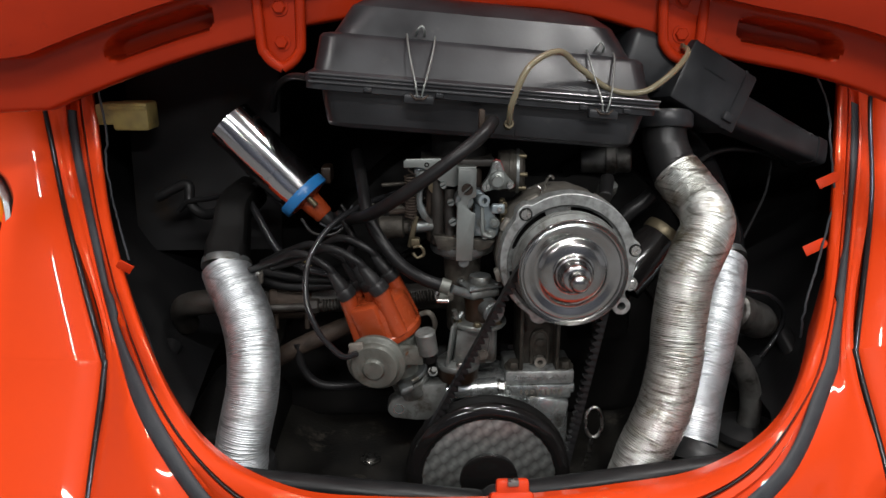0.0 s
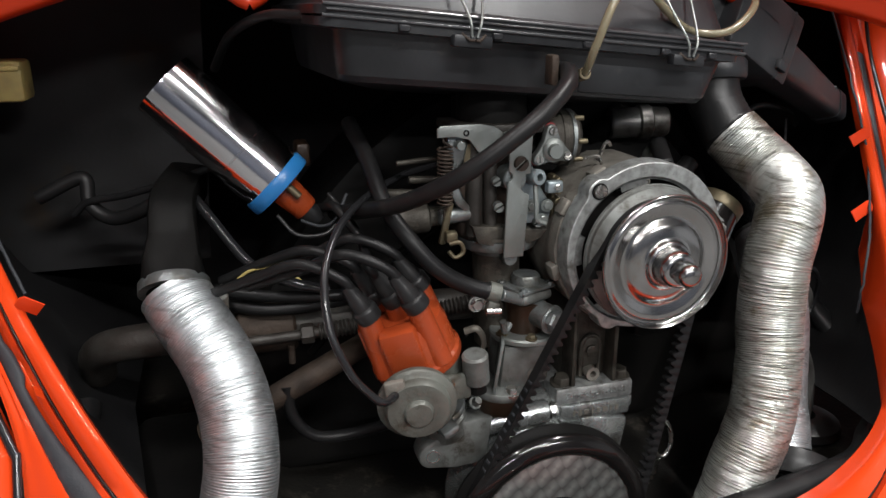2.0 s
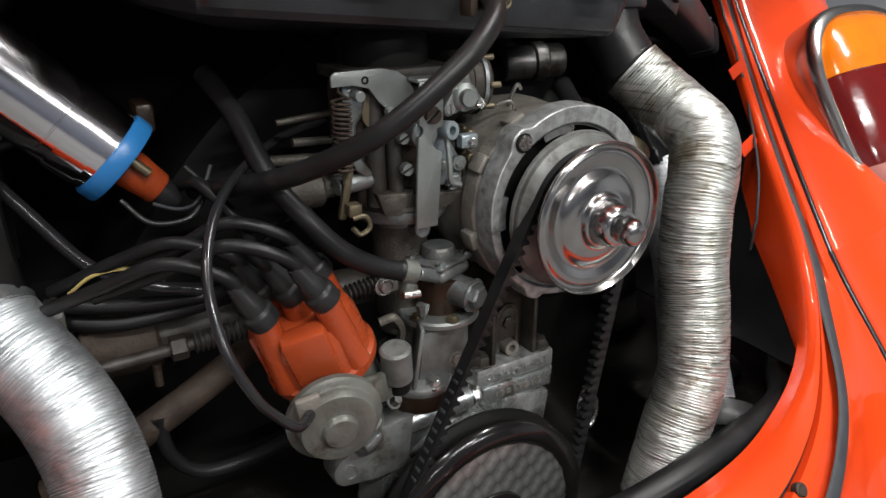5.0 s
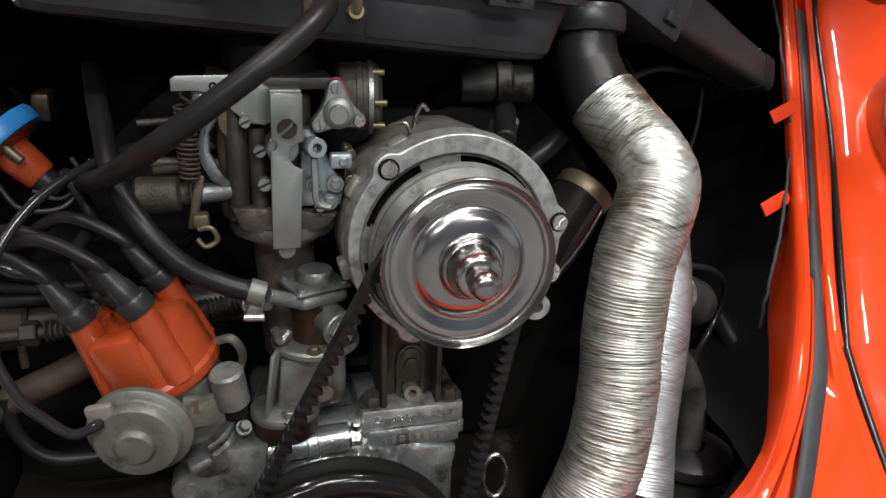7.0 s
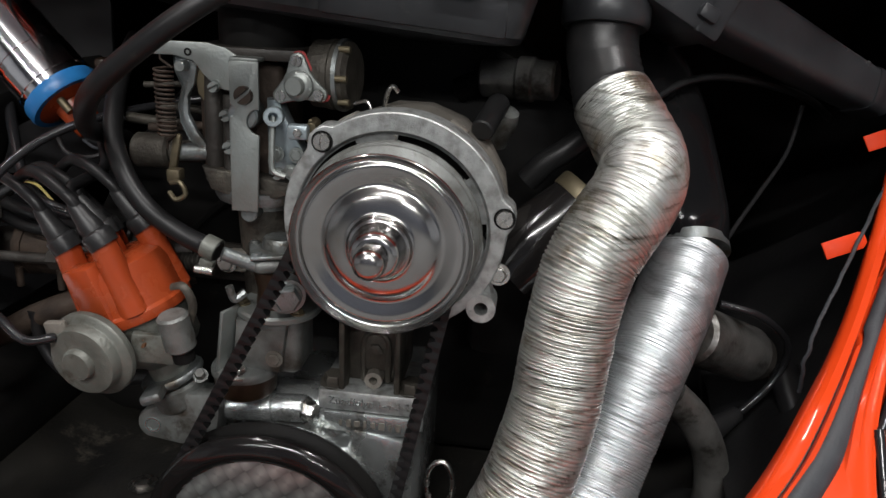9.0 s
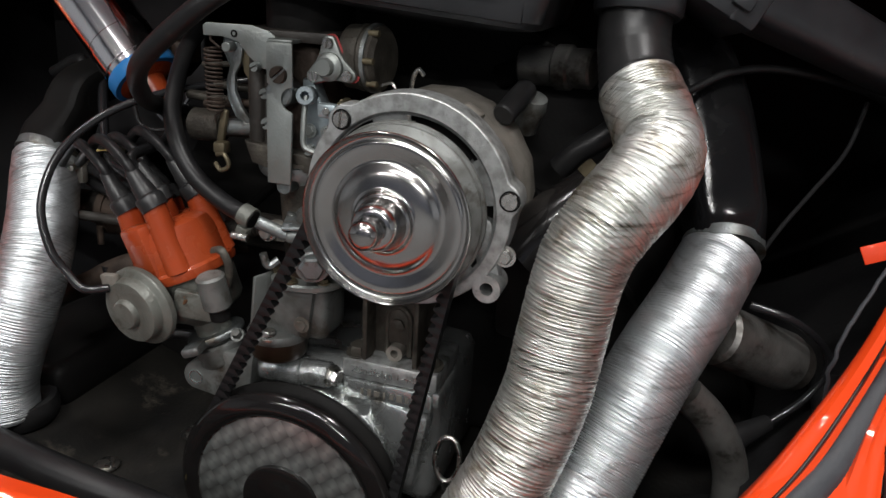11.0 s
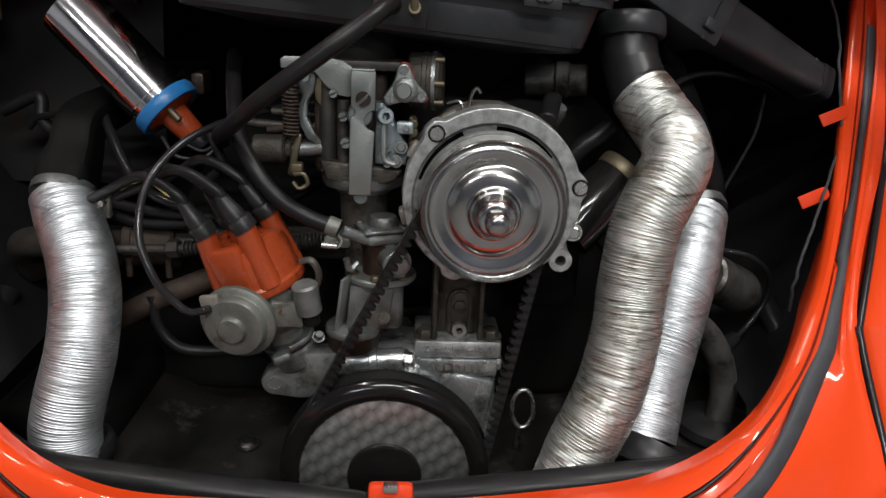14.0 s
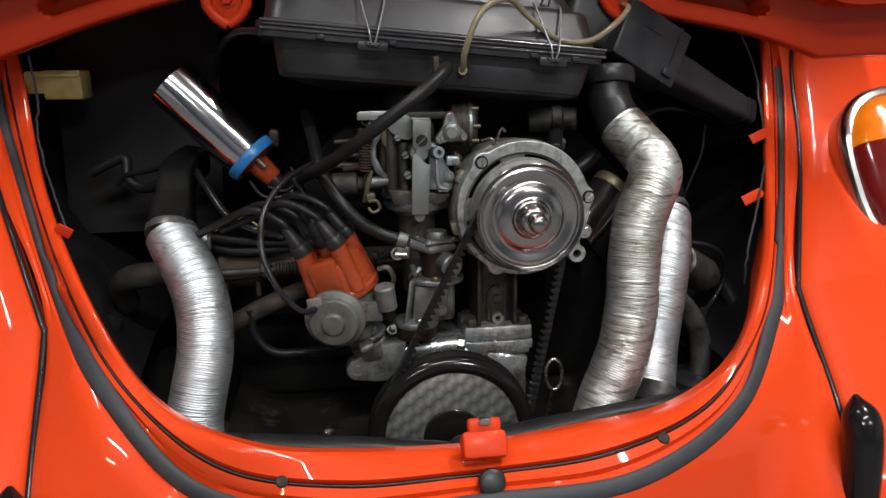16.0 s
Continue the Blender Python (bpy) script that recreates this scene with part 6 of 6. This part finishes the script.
for x in (-0.158, -0.122):
    part("clamp", lathe([(0.0205, -0.004), (0.0230, -0.004), (0.0230, 0.004), (0.0205, 0.004)], along((1, -0.08, 0.04), (x, 0.8485, 0.5545)), 32, True), RUST, man, "rusty clamp")
    part("clamp_bolt", cyl((x, 0.826, 0.528), (x, 0.826, 0.545), 0.003), RUST, man)
solo("heat_riser", tube(spline([(-0.200, 0.818, 0.476), (-0.165, 0.811, 0.493), (-0.120, 0.806, 0.518), (-0.07, 0.82, 0.535), (-0.02, 0.85, 0.545)], 8), 0.0105, 20), RUST, (-0.200, 0.818, 0.465), "rusty heat-riser pipe under the manifold", "pipe")
solo("dark_bend", tube(spline([(-0.130, 0.80, 0.520), (-0.126, 0.80, 0.490), (-0.108, 0.798, 0.470), (-0.075, 0.800, 0.466), (-0.03, 0.81, 0.466)], 8), 0.005, 14), HOSE, (-0.05, 0.80, 0.46), "bent black hose below the distributor", "hose")
lead("cable_loom", [(-0.300, 0.96, 0.640), (-0.285, 0.955, 0.652), (-0.25, 0.94, 0.660), (-0.205, 0.915, 0.676), (-0.17, 0.90, 0.69), (-0.13, 0.90, 0.70)], 0.0034, HOSE, "sagging black cable loom beside the coil")
lead("cable_loom", [(-0.330, 0.97, 0.655), (-0.290, 0.968, 0.672), (-0.285, 0.96, 0.648), (-0.262, 0.95, 0.636), (-0.222, 0.93, 0.655), (-0.19, 0.915, 0.68)], 0.0066, HOSE, "grey-black taped wiring loom")
lead("control_cable", [(-0.205, 0.905, 0.682), (-0.178, 0.868, 0.650), (-0.150, 0.835, 0.618), (-0.118, 0.812, 0.606), (-0.09, 0.81, 0.598)], 0.0046, GLOSSY, "glossy black sleeved cable")
lead("thin_wire", [(-0.165, 0.835, 0.603), (-0.150, 0.825, 0.616), (-0.128, 0.818, 0.618), (-0.110, 0.812, 0.606)], 0.0012, YELLOW, "thin yellow wire tied in a loop")
lead("side_cable", [(-0.180, 0.84, 0.596), (-0.14, 0.825, 0.592), (-0.10, 0.818, 0.590), (-0.06, 0.82, 0.588)], 0.0050, HOSE, "black cable lying along the engine", "cable")
lead("side_cable", [(-0.180, 0.84, 0.584), (-0.14, 0.825, 0.580), (-0.10, 0.82, 0.582), (-0.06, 0.83, 0.580)], 0.0050, HOSE, "black cable lying along the engine", "cable")
lead("coil_wire", [(-0.125, 0.845, 0.655), (-0.110, 0.835, 0.640), (-0.085, 0.835, 0.640), (-0.072, 0.845, 0.655), (-0.080, 0.858, 0.668)], 0.0018, RUBBER, "thin black wire under the coil")
lead("coil_wire", [(-0.105, 0.850, 0.648), (-0.090, 0.842, 0.644), (-0.078, 0.838, 0.650), (-0.066, 0.845, 0.670)], 0.0014, SEAL_GREY, "thin grey wire under the coil")
lead("rear_wire", [(-0.096, 0.80, 0.815), (-0.125, 0.83, 0.815), (-0.150, 0.88, 0.800), (-0.165, 0.93, 0.77)], 0.0038, HOSE, "black cable leaving the air cleaner")

relay = thing("fuse_connector", (-0.345, 0.969, 0.750), "yellowed plastic plug connector on the bay wall", "connector")
part("housing", rbox((0.044, 0.040, 0.034), Matrix.Translation((-0.341, 0.957, 0.762)), 0.004), YELLOW, relay)
part("socket", rbox((0.024, 0.036, 0.026), Matrix.Translation((-0.371, 0.957, 0.765)), 0.003), YELLOW, relay)
part("rib", rbox((0.046, 0.004, 0.004), Matrix.Translation((-0.343, 0.936, 0.773)), 0.001), YELLOW, relay)

# ---- right-hand corner ----
oil = thing("oil_filler", (0.262, 0.84, 0.58), "glossy black oil filler neck with a brassy band", "oil filler")
OD = along((0.66, 0.25, 0.68), (0.243, 0.800, 0.597))
part("neck", lathe([(0, -0.012), (0.0262, -0.012), (0.0266, 0.012), (0.0256, 0.030), (0.0232, 0.046), (0.0214, 0.058), (0, 0.058)], OD, 48), GLOSS_BLACK, oil)
part("band", lathe([(0.015, 0.057), (0.0222, 0.057), (0.0228, 0.059), (0.0228, 0.067), (0.0218, 0.0685), (0.015, 0.0685)], OD, 44, True), BRASS, oil, "yellowed brassy cap rim")
part("cap", lathe([(0, 0.060), (0.0155, 0.060), (0.0160, 0.0665), (0.010, 0.0675), (0, 0.0675)], OD, 40), GLOSS_BLACK, oil)
part("foot", rbox((0.05, 0.05, 0.10), Matrix.Translation((0.235, 0.85, 0.555)), 0.012), BLACK_TIN, oil)
part("vent_tube", tube(spline([(0.246, 0.862, 0.640), (0.258, 0.861, 0.6545), (0.272, 0.862, 0.6645), (0.284, 0.866, 0.674)], 8), 0.0092, 22), HOSE, oil, "short black vent hose")
solo("rubber_plug", lathe([(0, 0), (0.0085, 0), (0.0095, 0.012), (0.0110, 0.020), (0.0095, 0.028), (0, 0.031)], along((0.25, -0.35, 0.9), (0.220, 0.846, 0.670)), 28), GREY_CAST, (0.220, 0.846, 0.670), "grey rubber terminal cap behind the alternator", "terminal cap")
fit_ = thing("breather_fitting", (0.23, 0.89, 0.70), "black pipe fitting with a shiny collar", "fitting")
part("body", cyl((0.205, 0.893, 0.712), (0.262, 0.880, 0.714), 0.0150), HEATER_PIPE, fit_)
part("collar", cyl((0.232, 0.887, 0.713), (0.246, 0.884, 0.7135), 0.0172), HEATER_PIPE, fit_)
part("stem", cyl((0.185, 0.90, 0.70), (0.21, 0.893, 0.711), 0.010), BLACK_TIN, fit_)
box = thing("heater_box", (0.43, 0.87, 0.49), "grey alloy heater pipe with stamped marks", "pipe")
part("pipe", cyl((0.372, 0.815, 0.548), (0.430, 0.862, 0.514), 0.0225, bev=0.003), HEATER_PIPE, box)
part("pipe_end", cyl((0.428, 0.860, 0.515), (0.438, 0.868, 0.509), 0.020), PIPE_GREY, box)
for k in range(3):
    part("stamp", rbox((0.007, 0.001, 0.009), Matrix.Translation((0.412 + 0.010 * k, 0.8405 + 0.008 * k, 0.538 - 0.005 * k)) @ pose(0, 0, 0, 0, 30, 35), 0.0003, 1), ZINC_PALE, box, "pale stamped mark")
lead("loop_wire", [(0.395, 0.835, 0.565), (0.425, 0.835, 0.558), (0.452, 0.850, 0.535), (0.458, 0.858, 0.510), (0.445, 0.852, 0.488), (0.415, 0.830, 0.470), (0.392, 0.815, 0.462)], 0.0030, GLOSSY, "black wire looping round the heater pipe")
solo("sensor_boot", cyl((0.388, 0.812, 0.460), (0.424, 0.838, 0.474), 0.0115, 0.006), RUBBER, (0.388, 0.812, 0.455), "black tapered rubber sensor boot", "boot")
solo("bypass_hose", tube(spline([(0.360, 0.79, 0.510), (0.380, 0.795, 0.490), (0.396, 0.798, 0.462), (0.402, 0.798, 0.430), (0.398, 0.795, 0.392)], 8), 0.0125, 22), HEATER_PIPE, (0.398, 0.795, 0.392), "curved dark grey metal pipe", "pipe")
solo("floor_grommet", lathe([(0.012, -0.008), (0.036, -0.008), (0.040, -0.002), (0.038, 0.006), (0.026, 0.012), (0.014, 0.012)], Matrix.Translation((0.398, 0.790, 0.402)), 44, True), RUBBER, (0.398, 0.79, 0.394), "black rubber floor grommet", "grommet")
lead("side_wire", [(0.33, 0.87, 0.705), (0.36, 0.885, 0.720), (0.40, 0.905, 0.722), (0.46, 0.94, 0.708), (0.49, 0.96, 0.69)], 0.0030, HOSE, "black wire crossing to the bay wall")
lead("side_wire", [(0.462, 0.945, 0.700), (0.452, 0.930, 0.664), (0.431, 0.910, 0.634), (0.412, 0.895, 0.606), (0.395, 0.880, 0.575)], 0.0018, LINING, "thin black wire hanging down the bay wall")
